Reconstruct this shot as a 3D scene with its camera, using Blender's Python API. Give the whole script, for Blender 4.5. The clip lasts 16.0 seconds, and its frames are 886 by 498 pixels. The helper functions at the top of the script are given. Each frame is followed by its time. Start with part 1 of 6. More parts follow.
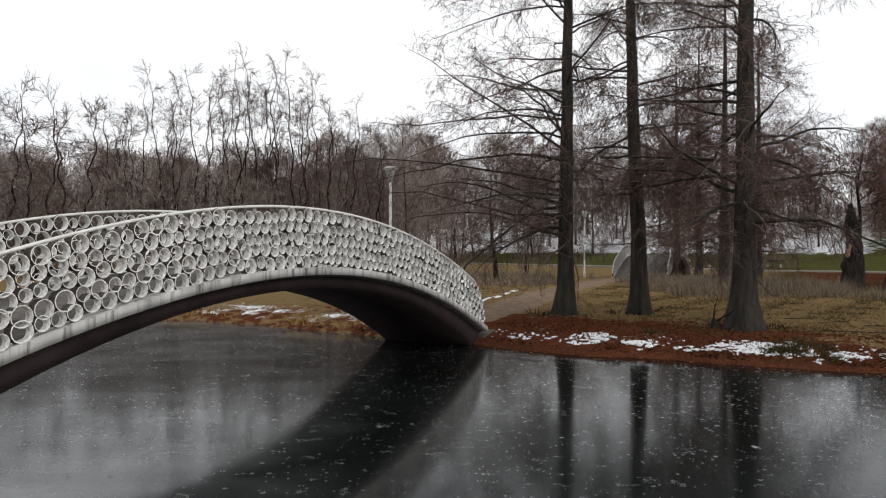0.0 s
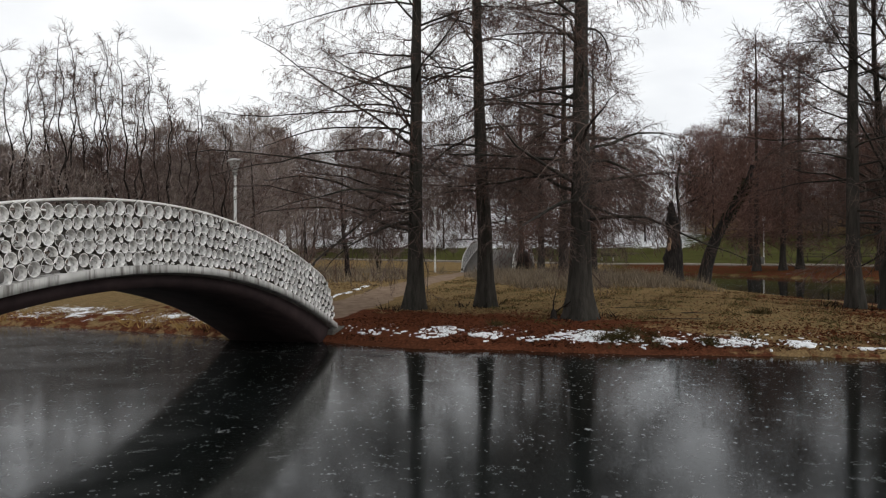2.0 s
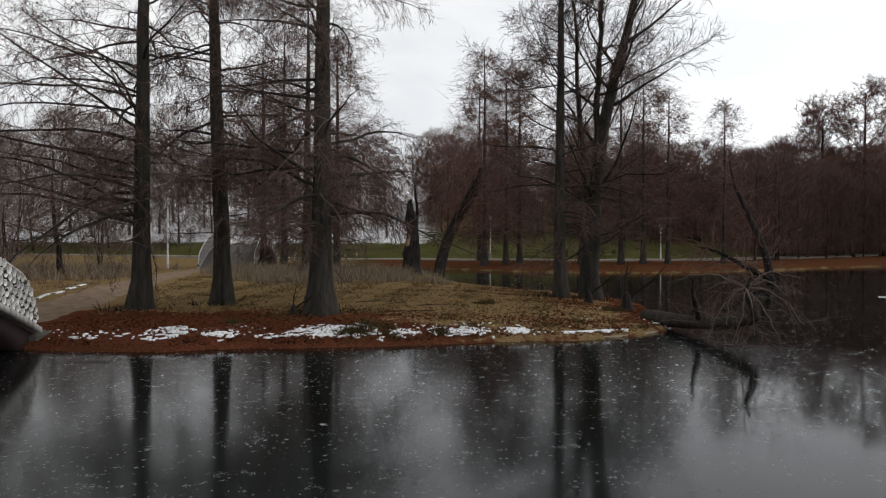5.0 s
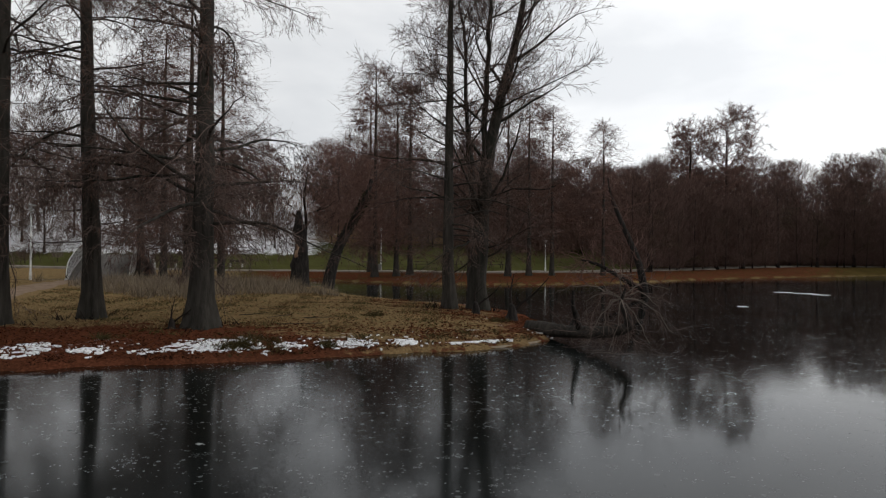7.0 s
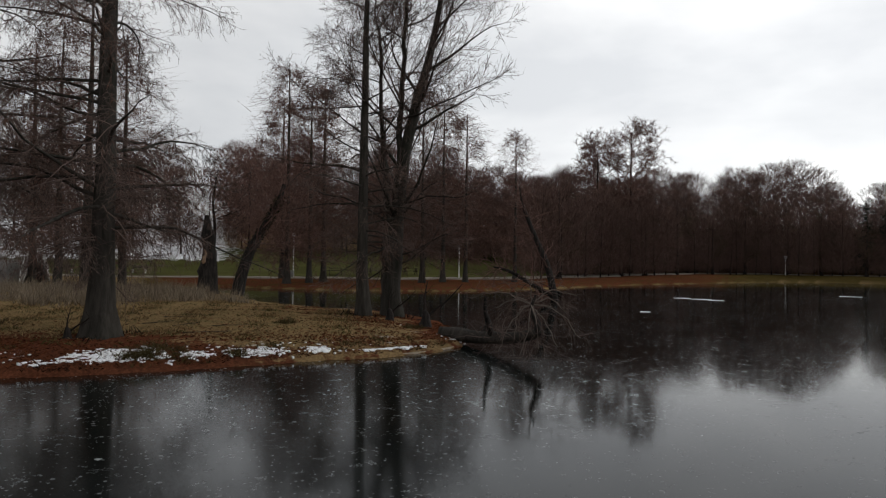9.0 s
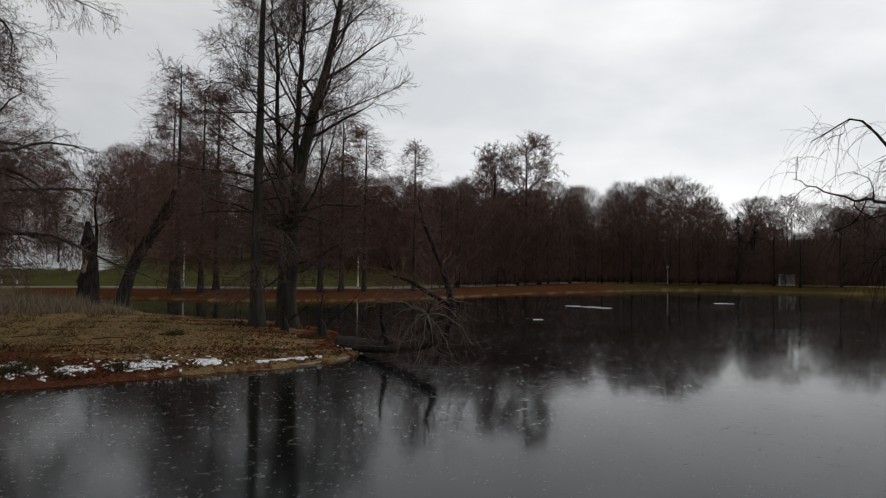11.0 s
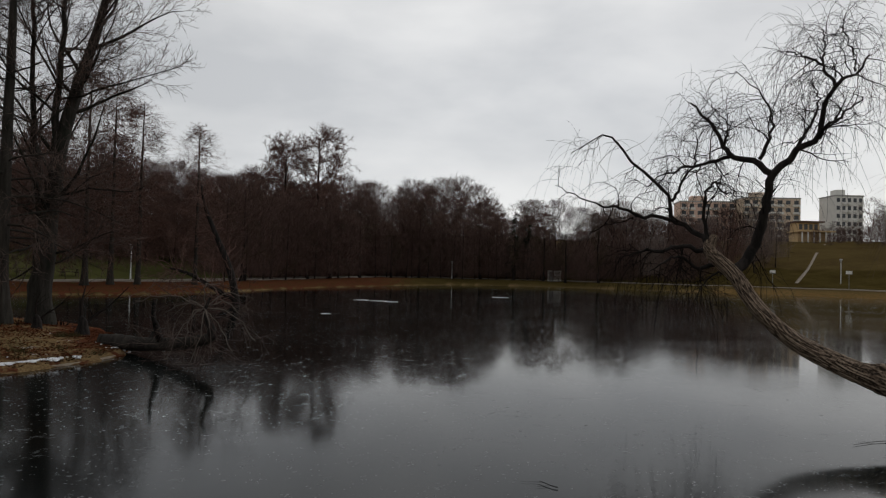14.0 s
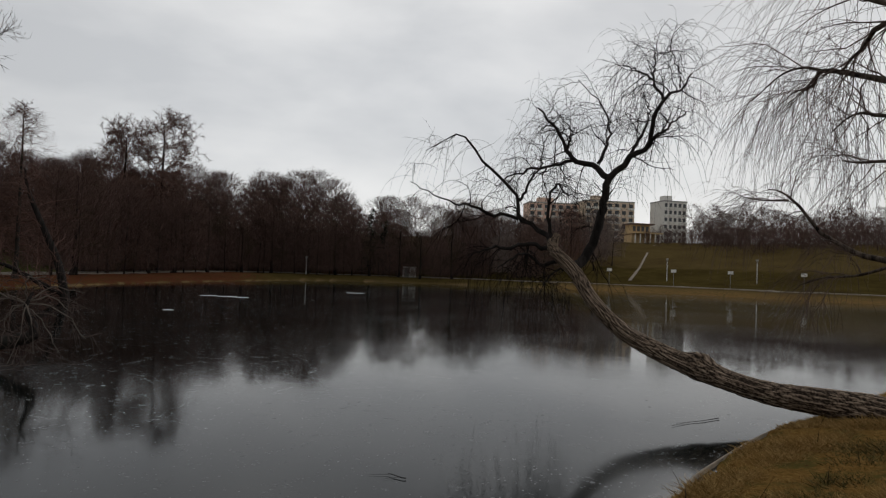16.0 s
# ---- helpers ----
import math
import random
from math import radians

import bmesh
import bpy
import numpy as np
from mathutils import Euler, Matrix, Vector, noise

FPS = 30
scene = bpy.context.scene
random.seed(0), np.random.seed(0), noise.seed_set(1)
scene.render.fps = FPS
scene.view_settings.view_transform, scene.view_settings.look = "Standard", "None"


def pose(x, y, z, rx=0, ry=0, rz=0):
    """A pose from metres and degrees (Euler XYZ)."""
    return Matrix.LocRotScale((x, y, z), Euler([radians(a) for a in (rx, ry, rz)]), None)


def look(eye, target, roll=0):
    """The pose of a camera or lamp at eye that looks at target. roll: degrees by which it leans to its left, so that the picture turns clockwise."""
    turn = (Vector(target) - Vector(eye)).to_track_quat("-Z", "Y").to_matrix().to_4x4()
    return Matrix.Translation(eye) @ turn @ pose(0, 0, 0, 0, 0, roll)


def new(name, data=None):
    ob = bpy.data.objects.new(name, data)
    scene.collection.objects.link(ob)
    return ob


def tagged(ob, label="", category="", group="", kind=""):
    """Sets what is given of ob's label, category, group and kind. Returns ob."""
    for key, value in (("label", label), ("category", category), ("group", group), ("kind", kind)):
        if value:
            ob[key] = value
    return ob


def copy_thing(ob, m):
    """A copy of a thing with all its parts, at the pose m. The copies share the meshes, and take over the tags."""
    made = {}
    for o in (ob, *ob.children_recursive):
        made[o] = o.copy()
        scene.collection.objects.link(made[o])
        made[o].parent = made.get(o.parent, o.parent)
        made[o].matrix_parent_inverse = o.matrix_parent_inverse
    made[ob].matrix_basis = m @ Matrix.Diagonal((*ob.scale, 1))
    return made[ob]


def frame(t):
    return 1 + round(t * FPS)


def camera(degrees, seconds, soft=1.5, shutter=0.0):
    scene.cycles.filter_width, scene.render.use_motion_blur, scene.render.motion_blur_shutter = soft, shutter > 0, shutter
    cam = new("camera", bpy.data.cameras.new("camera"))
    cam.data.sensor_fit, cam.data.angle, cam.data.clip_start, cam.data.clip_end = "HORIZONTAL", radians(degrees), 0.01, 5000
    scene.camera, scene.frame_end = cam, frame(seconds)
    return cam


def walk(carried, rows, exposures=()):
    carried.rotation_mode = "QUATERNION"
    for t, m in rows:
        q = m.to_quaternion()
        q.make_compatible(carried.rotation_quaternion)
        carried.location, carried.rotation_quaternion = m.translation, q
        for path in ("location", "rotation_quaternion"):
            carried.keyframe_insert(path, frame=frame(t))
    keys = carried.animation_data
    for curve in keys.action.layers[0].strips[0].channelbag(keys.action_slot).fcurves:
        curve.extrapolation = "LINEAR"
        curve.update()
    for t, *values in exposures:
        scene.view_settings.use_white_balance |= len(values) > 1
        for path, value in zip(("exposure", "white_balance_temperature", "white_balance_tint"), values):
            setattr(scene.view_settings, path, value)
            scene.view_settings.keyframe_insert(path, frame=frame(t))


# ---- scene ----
# ---- camera and walk ----
cam = camera(65.87, 16.0, 1.2)
EYE, TILT = 2.4, 0.6
# seconds, x, y, z, yaw, pitch, roll
ROWS = [
    (0.0, -0.050, 0.000, 0.000, -0.16, -0.40, -0.00),
    (0.5, -0.030, -0.002, 0.012, -3.93, -0.84, -0.01),
    (1.0, -0.020, 0.019, 0.005, -7.54, -0.61, 0.60),
    (1.5, 0.005, 0.025, 0.005, -10.39, -0.78, 0.34),
    (2.0, 0.035, 0.062, 0.002, -12.45, -0.80, 0.12),
    (2.5, 0.098, 0.093, -0.016, -15.04, -0.99, 0.07),
    (3.0, 0.165, 0.116, -0.031, -17.42, -1.09, 0.11),
    (3.5, 0.216, 0.116, -0.023, -20.88, -0.70, -0.00),
    (4.0, 0.258, 0.117, -0.032, -25.63, -1.34, 0.75),
    (4.5, 0.219, 0.124, -0.029, -30.70, -1.18, -0.39),
    (5.0, 0.193, 0.125, -0.017, -33.54, -1.11, -0.50),
    (7.5, 0.253, 0.071, -0.009, -44.29, 0.40, -0.75),
    (8.0, 0.235, 0.061, -0.005, -45.72, 0.71, -0.44),
    (8.5, 0.215, 0.052, -0.001, -47.83, 0.59, -0.89),
    (11.0, 0.169, -0.108, -0.004, -58.15, 1.62, -1.28),
    (11.5, 0.170, -0.139, 0.005, -61.22, 1.33, -1.69),
    (12.0, 0.164, -0.156, 0.001, -62.86, 1.22, -1.59),
    (12.5, 0.172, -0.200, -0.000, -64.11, 1.34, -1.36),
    (13.0, 0.158, -0.266, 0.025, -66.72, 1.56, -2.63),
    (13.5, 0.194, -0.240, 0.015, -71.85, 2.08, -1.72),
    (14.0, 0.184, -0.251, 0.015, -75.51, 1.61, -2.06),
    (14.5, 0.205, -0.257, 0.012, -78.97, 1.78, -2.10),
    (15.0, 0.214, -0.268, 0.012, -81.72, 1.40, -2.45),
    (15.5, 0.198, -0.276, -0.000, -84.91, 1.63, -2.65),
    (16.0, 0.179, -0.296, -0.006, -87.55, 1.76, -2.60),
]
EXPOSURES = [(0.0, 0.68), (1.5, 0.56), (3.5, 0.38), (5.0, 0.37), (7.5, 0.14), (8.5, 0.06), (11.0, -0.15), (12.5, -0.32), (13.5, -0.36), (14.5, -0.48), (16.0, -0.46)]
walk(cam, [(t, pose(0, 0, EYE, TILT, 0, 0) @ pose(x, y, z, 90 + pitch, roll, yaw)) for t, x, y, z, yaw, pitch, roll in ROWS], EXPOSURES)

# ---- world and sun ----
world = bpy.data.worlds.new("overcast_sky")
scene.world = world
world.use_nodes = True
wt = world.node_tree
wt.nodes.clear()
SUN_EL, SUN_AZ = radians(33), radians(118)


def wnode(kind, **inputs):
    n = wt.nodes.new(kind)
    for k, v in inputs.items():
        n.inputs[k].default_value = v
    return n


w_out = wnode("ShaderNodeOutputWorld")
w_bg = wnode("ShaderNodeBackground", Strength=1.0)
w_sky = wnode("ShaderNodeTexSky")
w_sky.sky_type, w_sky.sun_disc, w_sky.sun_elevation, w_sky.sun_rotation = "NISHITA", False, SUN_EL, SUN_AZ
w_dim = wnode("ShaderNodeVectorMath")
w_dim.operation = "SCALE"
w_dim.inputs["Scale"].default_value = 0.1
w_tc = wnode("ShaderNodeTexCoord")
w_map = wnode("ShaderNodeMapping")
w_map.inputs["Scale"].default_value = (1.0, 1.0, 2.6)
w_no = wnode("ShaderNodeTexNoise", Scale=2.6, Detail=5.0, Roughness=0.5, Distortion=0.15)
w_ramp = wnode("ShaderNodeValToRGB")
w_ramp.color_ramp.elements[0].position, w_ramp.color_ramp.elements[0].color = 0.34, (0.80, 0.815, 0.835, 1)
w_ramp.color_ramp.elements[1].position, w_ramp.color_ramp.elements[1].color = 0.66, (1.12, 1.12, 1.115, 1)
w_mix = wnode("ShaderNodeMix")
w_mix.data_type = "RGBA"
w_mix.inputs["Factor"].default_value = 0.92
for a, b in (((w_tc, "Generated"), (w_map, "Vector")), ((w_map, "Vector"), (w_no, "Vector")), ((w_no, "Fac"), (w_ramp, "Fac")), ((w_sky, "Color"), (w_dim, 0))):
    wt.links.new(a[0].outputs[a[1]], b[0].inputs[b[1]])
wt.links.new(w_dim.outputs["Vector"], w_mix.inputs["A"])
wt.links.new(w_ramp.outputs["Color"], w_mix.inputs["B"])
# thinner, brighter cloud towards the horizon
w_sep = wnode("ShaderNodeSeparateXYZ")
wt.links.new(w_tc.outputs["Generated"], w_sep.inputs["Vector"])
w_fall = wnode("ShaderNodeMapRange")
w_fall.interpolation_type = "SMOOTHSTEP"
for s_, v_ in (("From Min", 0.25), ("From Max", 0.95), ("To Min", 1.0), ("To Max", 0.62)):
    w_fall.inputs[s_].default_value = v_
wt.links.new(w_sep.outputs["Z"], w_fall.inputs["Value"])
# the cloud is brighter towards the hidden sun
w_dot = wnode("ShaderNodeVectorMath")
w_dot.operation = "DOT_PRODUCT"
w_dot.inputs[1].default_value = (math.sin(radians(100)), math.cos(radians(100)), 0.0)
wt.links.new(w_tc.outputs["Generated"], w_dot.inputs[0])
w_glow = wnode("ShaderNodeMapRange")
w_glow.interpolation_type = "SMOOTHSTEP"
for s_, v_ in (("From Min", 0.1), ("From Max", 1.0), ("To Min", 0.78), ("To Max", 1.06)):
    w_glow.inputs[s_].default_value = v_
wt.links.new(w_dot.outputs["Value"], w_glow.inputs["Value"])
w_mul = wnode("ShaderNodeMath")
w_mul.operation = "MULTIPLY"
wt.links.new(w_fall.outputs["Result"], w_mul.inputs[0])
wt.links.new(w_glow.outputs["Result"], w_mul.inputs[1])
wt.links.new(w_mul.outputs["Value"], w_bg.inputs["Strength"])
wt.links.new(w_mix.outputs["Result"], w_bg.inputs["Color"])
wt.links.new(w_bg.outputs["Background"], w_out.inputs["Surface"])
sun = new("sun", bpy.data.lights.new("sun", "SUN"))
sun.data.energy, sun.data.angle, sun.data.color = 0.5, radians(40), (1.0, 0.97, 0.93)
sun.matrix_world = look((88, -47, 65), (0, 0, 0))


# ---- materials ----
def material(name):
    m = bpy.data.materials.new(name)
    m.use_nodes = True
    bs = m.node_tree.nodes["Principled BSDF"]
    bs.inputs["Specular IOR Level"].default_value = 0.15
    return m, m.node_tree, bs


def node(nt, kind, **inputs):
    n = nt.nodes.new(kind)
    for k, v in inputs.items():
        n.inputs[k].default_value = v
    return n


def noise_tex(nt, scale, detail=5, rough=0.55, coords="Object", stretch=None):
    tc = node(nt, "ShaderNodeTexCoord")
    n = node(nt, "ShaderNodeTexNoise", Scale=scale, Detail=detail, Roughness=rough)
    if stretch:
        mp = node(nt, "ShaderNodeMapping")
        mp.inputs["Scale"].default_value = stretch
        nt.links.new(tc.outputs[coords], mp.inputs["Vector"])
        nt.links.new(mp.outputs["Vector"], n.inputs["Vector"])
    else:
        nt.links.new(tc.outputs[coords], n.inputs["Vector"])
    return n.outputs["Fac"]


def ramp(nt, fac, *stops):
    r = node(nt, "ShaderNodeValToRGB")
    cr = r.color_ramp
    while len(cr.elements) < len(stops):
        cr.elements.new(0.5)
    for e, (p, c) in zip(cr.elements, stops):
        e.position, e.color = p, (*c, 1)
    nt.links.new(fac, r.inputs["Fac"])
    return r.outputs["Color"]


def mixc(nt, fac, a, b, mode="MIX"):
    m = node(nt, "ShaderNodeMix")
    m.data_type, m.blend_type = "RGBA", mode
    for s, v in (("Factor", fac), ("A", a), ("B", b)):
        if isinstance(v, (int, float)):
            m.inputs[s].default_value = v
        elif isinstance(v, tuple):
            m.inputs[s].default_value = (*v, 1)
        else:
            nt.links.new(v, m.inputs[s])
    return m.outputs["Result"]


def mathn(nt, op, a, b=0.0, clamp=False):
    m = node(nt, "ShaderNodeMath")
    m.operation, m.use_clamp = op, clamp
    for i, v in enumerate((a, b)):
        if isinstance(v, (int, float)):
            m.inputs[i].default_value = v
        else:
            nt.links.new(v, m.inputs[i])
    return m.outputs[0]


def bump(nt, bs, height, strength=0.4, dist=0.02):
    b = node(nt, "ShaderNodeBump", Strength=strength, Distance=dist)
    nt.links.new(height, b.inputs["Height"])
    nt.links.new(b.outputs["Normal"], bs.inputs["Normal"])


def attr(nt, name):
    a = node(nt, "ShaderNodeAttribute")
    a.attribute_name = name
    return a.outputs["Fac"]


def bark_mat(name, dark, light, scale=9.0, moss=None):
    m, nt, bs = material(name)
    n1 = noise_tex(nt, scale, 6, 0.65, stretch=(1, 1, 0.16))
    n2 = noise_tex(nt, 0.9, 3)
    c = ramp(nt, n1, (0.38, dark), (0.64, light))
    c = mixc(nt, mathn(nt, "MULTIPLY", n2, 0.5), c, tuple(0.6 * v for v in dark))
    if moss:
        c = mixc(nt, mathn(nt, "MULTIPLY", noise_tex(nt, 0.55, 4), 0.75), c, moss)
    nt.links.new(c, bs.inputs["Base Color"])
    bs.inputs["Roughness"].default_value = 0.92
    bump(nt, bs, n1, 0.8, 0.03)
    return m


def plain_mat(name, a, b, scale=4.0, rough=0.8, relief=0.3, dist=0.01, metal=0.0):
    m, nt, bs = material(name)
    n1 = noise_tex(nt, scale, 6, 0.6)
    nt.links.new(ramp(nt, n1, (0.3, a), (0.7, b)), bs.inputs["Base Color"])
    bs.inputs["Roughness"].default_value, bs.inputs["Metallic"].default_value = rough, metal
    bump(nt, bs, noise_tex(nt, scale * 6, 4), relief, dist)
    return m


def twig_mat(name, a, b, rough=0.85):
    m, nt, bs = material(name)
    info = node(nt, "ShaderNodeNewGeometry")
    c = ramp(nt, info.outputs["Random Per Island"], (0.1, a), (0.9, b))
    nt.links.new(mixc(nt, mathn(nt, "MULTIPLY", noise_tex(nt, 0.35, 3), 0.6), c, tuple(0.55 * v for v in a)), bs.inputs["Base Color"])
    bs.inputs["Roughness"].default_value, bs.inputs["Specular IOR Level"].default_value = rough, 0.04
    return m


BARK = bark_mat("cypress_bark", (0.022, 0.018, 0.016), (0.092, 0.078, 0.069), 7.0, (0.036, 0.037, 0.029))
BARK_MID = bark_mat("dark_grey_bark", (0.016, 0.013, 0.012), (0.072, 0.060, 0.053), 7.0, (0.030, 0.033, 0.024))
BARK_DARK = bark_mat("dark_bark", (0.014, 0.012, 0.011), (0.05, 0.042, 0.038), 8.0)
BARK_WILLOW = bark_mat("willow_bark", (0.016, 0.012, 0.010), (0.17, 0.135, 0.105), 10.0)
BARK_FAR = bark_mat("far_bark", (0.010, 0.008, 0.007), (0.034, 0.026, 0.023), 5.0)


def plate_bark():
    """Furrowed willow bark: pale worn plates, dark furrows with their shade put into the colour."""
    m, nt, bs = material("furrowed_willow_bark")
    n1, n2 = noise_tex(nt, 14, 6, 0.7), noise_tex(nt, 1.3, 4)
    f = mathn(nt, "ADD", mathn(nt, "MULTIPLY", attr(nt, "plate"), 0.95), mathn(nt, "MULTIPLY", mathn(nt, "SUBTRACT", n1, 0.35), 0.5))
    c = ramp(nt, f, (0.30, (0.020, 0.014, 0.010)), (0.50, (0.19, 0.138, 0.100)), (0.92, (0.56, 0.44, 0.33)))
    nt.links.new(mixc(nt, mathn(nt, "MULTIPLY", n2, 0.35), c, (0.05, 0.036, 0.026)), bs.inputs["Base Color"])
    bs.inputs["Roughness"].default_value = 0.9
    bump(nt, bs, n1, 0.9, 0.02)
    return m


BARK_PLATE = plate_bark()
TWIG = twig_mat("grey_brown_twigs", (0.075, 0.054, 0.047), (0.21, 0.155, 0.135))
TWIG_ASH = twig_mat("ash_grey_twigs", (0.20, 0.165, 0.148), (0.40, 0.33, 0.30))
TWIG_LIGHT = twig_mat("light_brown_twigs", (0.15, 0.115, 0.10), (0.34, 0.265, 0.235))
TWIG_RED = twig_mat("russet_twigs", (0.095, 0.056, 0.046), (0.255, 0.152, 0.124))
TWIG_FAR = twig_mat("dark_brown_far_twigs", (0.082, 0.052, 0.044), (0.215, 0.138, 0.116))
TWIG_GOLD = twig_mat("tan_twigs", (0.045, 0.034, 0.022), (0.11, 0.08, 0.05))
TWIG_DARK = twig_mat("dark_twigs", (0.010, 0.008, 0.0075), (0.034, 0.026, 0.023))
TWIG_PALE = twig_mat("bleached_twigs", (0.11, 0.088, 0.075), (0.27, 0.225, 0.19))
LEAF_RUST = twig_mat("rust_leaf_tufts", (0.075, 0.040, 0.029), (0.20, 0.108, 0.078))
LEAF_FIR = twig_mat("fir_needles", (0.006, 0.012, 0.008), (0.02, 0.036, 0.022))
LEAF_IVY = twig_mat("ivy_leaves", (0.008, 0.011, 0.006), (0.028, 0.035, 0.016))
SNOW = plain_mat("old_snow", (0.78, 0.80, 0.82), (0.9, 0.91, 0.93), 5.0, 0.9, 0.5, 0.02)
LITTER_WET = twig_mat("wet_dark_needles", (0.014, 0.007, 0.004), (0.07, 0.032, 0.016))
LITTER = twig_mat("fallen_needles", (0.034, 0.011, 0.006), (0.21, 0.075, 0.033))
GRASS_DRY = twig_mat("dry_grass", (0.26, 0.155, 0.05), (0.54, 0.36, 0.145))
GRASS_GREEN = twig_mat("dull_green_grass", (0.065, 0.058, 0.022), (0.17, 0.145, 0.058))
GRASS_TAN = twig_mat("tan_winter_grass", (0.15, 0.098, 0.046), (0.40, 0.275, 0.14))
GRASS_OLIVE = twig_mat("brown_green_grass", (0.045, 0.036, 0.015), (0.13, 0.10, 0.045))
GRASS_PALE = twig_mat("pale_dead_stalks", (0.16, 0.125, 0.09), (0.33, 0.27, 0.20))
CONCRETE_DARK = plain_mat("dark_concrete", (0.06, 0.057, 0.05), (0.15, 0.14, 0.125), 3.0, 0.8, 0.35, 0.006)
CONCRETE = plain_mat("weathered_concrete", (0.27, 0.26, 0.245), (0.50, 0.49, 0.47), 3.0, 0.85, 0.35, 0.006)
STONE_EDGE = plain_mat("pale_kerb_stone", (0.20, 0.165, 0.125), (0.38, 0.32, 0.25), 4.0, 0.9, 0.5, 0.01)
BEAM = plain_mat("dark_red_brown_beam", (0.018, 0.012, 0.013), (0.042, 0.028, 0.028), 2.5, 0.75)
PAINT_WHITE = plain_mat("white_post_paint", (0.62, 0.61, 0.58), (0.8, 0.79, 0.76), 5.0, 0.5, 0.1, 0.003)
CAP_GREY = plain_mat("pale_grey_cap_paint", (0.40, 0.40, 0.39), (0.55, 0.55, 0.53), 6.0, 0.6, 0.1, 0.002)
LAMP_GREY = plain_mat("lamp_head_metal", (0.16, 0.17, 0.16), (0.3, 0.3, 0.29), 12.0, 0.55, 0.1, 0.002)
WOOD_DARK = plain_mat("dark_stained_timber", (0.035, 0.028, 0.024), (0.09, 0.07, 0.055), 14.0, 0.8)
WOOD_RAW = plain_mat("torn_raw_wood", (0.22, 0.13, 0.08), (0.42, 0.29, 0.19), 12.0, 0.85, 0.8, 0.02)
PROM = plain_mat("promenade_asphalt", (0.17, 0.145, 0.12), (0.27, 0.235, 0.20), 1.2, 0.9)
WALL_OCHRE = plain_mat("ochre_render", (0.46, 0.32, 0.16), (0.62, 0.45, 0.26), 0.5, 0.9)
WALL_CREAM = plain_mat("cream_render", (0.60, 0.47, 0.35), (0.76, 0.63, 0.49), 0.5, 0.9)
WALL_WHITE = plain_mat("white_render", (0.68, 0.66, 0.61), (0.82, 0.80, 0.75), 0.5, 0.9)
WALL_PINK = plain_mat("pinkish_render", (0.62, 0.43, 0.33), (0.76, 0.56, 0.45), 0.5, 0.9)
ROOF_BROWN = plain_mat("brown_roof", (0.12, 0.085, 0.07), (0.2, 0.14, 0.11), 1.0, 0.9)
GLASS_FAR, _nt, _bs = material("window_glass")
_bs.inputs["Base Color"].default_value, _bs.inputs["Roughness"].default_value = (0.10, 0.105, 0.11, 1), 0.2
DECK = plain_mat("worn_deck_paving", (0.10, 0.09, 0.083), (0.19, 0.175, 0.16), 5.0, 0.9, 0.4, 0.006)


def ring_mat(name, stain):
    """Cast concrete rings: pale, streaked with grime, each a little different."""
    m, nt, bs = material(name)
    info = node(nt, "ShaderNodeObjectInfo")
    isl = node(nt, "ShaderNodeNewGeometry")
    mixr = mathn(nt, "FRACT", mathn(nt, "ADD", info.outputs["Random"], isl.outputs["Random Per Island"]))
    base = ramp(nt, mixr, (0.0, (0.66, 0.65, 0.63)), (0.5, (0.80, 0.79, 0.77)), (1.0, (0.87, 0.86, 0.84)))
    grime = ramp(nt, noise_tex(nt, 2.2, 6, 0.65, "Object"), (0.36 - stain, (0, 0, 0)), (0.70 - stain, (0.85, 0.85, 0.85)))
    nt.links.new(mixc(nt, grime, base, (0.10, 0.09, 0.078)), bs.inputs["Base Color"])
    bs.inputs["Roughness"].default_value = 0.85
    bump(nt, bs, noise_tex(nt, 45, 5), 0.4, 0.004)
    return m


# RING_BACK: shade in the gaps between rings, put into the colour
RING, RING_BORE, RING_BACK = ring_mat("cast_concrete_ring", -0.12), ring_mat("darker_ring_bore", -0.08), plain_mat("shaded_ring_outside", (0.035, 0.031, 0.027), (0.12, 0.11, 0.095), 6.0, 0.9)


def fascia_mat():
    m, nt, bs = material("stained_fascia_concrete")
    c = ramp(nt, noise_tex(nt, 2.5, 6), (0.3, (0.33, 0.325, 0.31)), (0.7, (0.56, 0.55, 0.53)))
    streak = ramp(nt, noise_tex(nt, 3.5, 5, 0.6, stretch=(3, 3, 0.35)), (0.50, (0, 0, 0)), (0.68, (0.85, 0.85, 0.85)))
    nt.links.new(mixc(nt, streak, c, (0.09, 0.08, 0.07)), bs.inputs["Base Color"])
    bs.inputs["Roughness"].default_value = 0.88
    bump(nt, bs, noise_tex(nt, 30, 5), 0.4, 0.004)
    return m


FASCIA = fascia_mat()


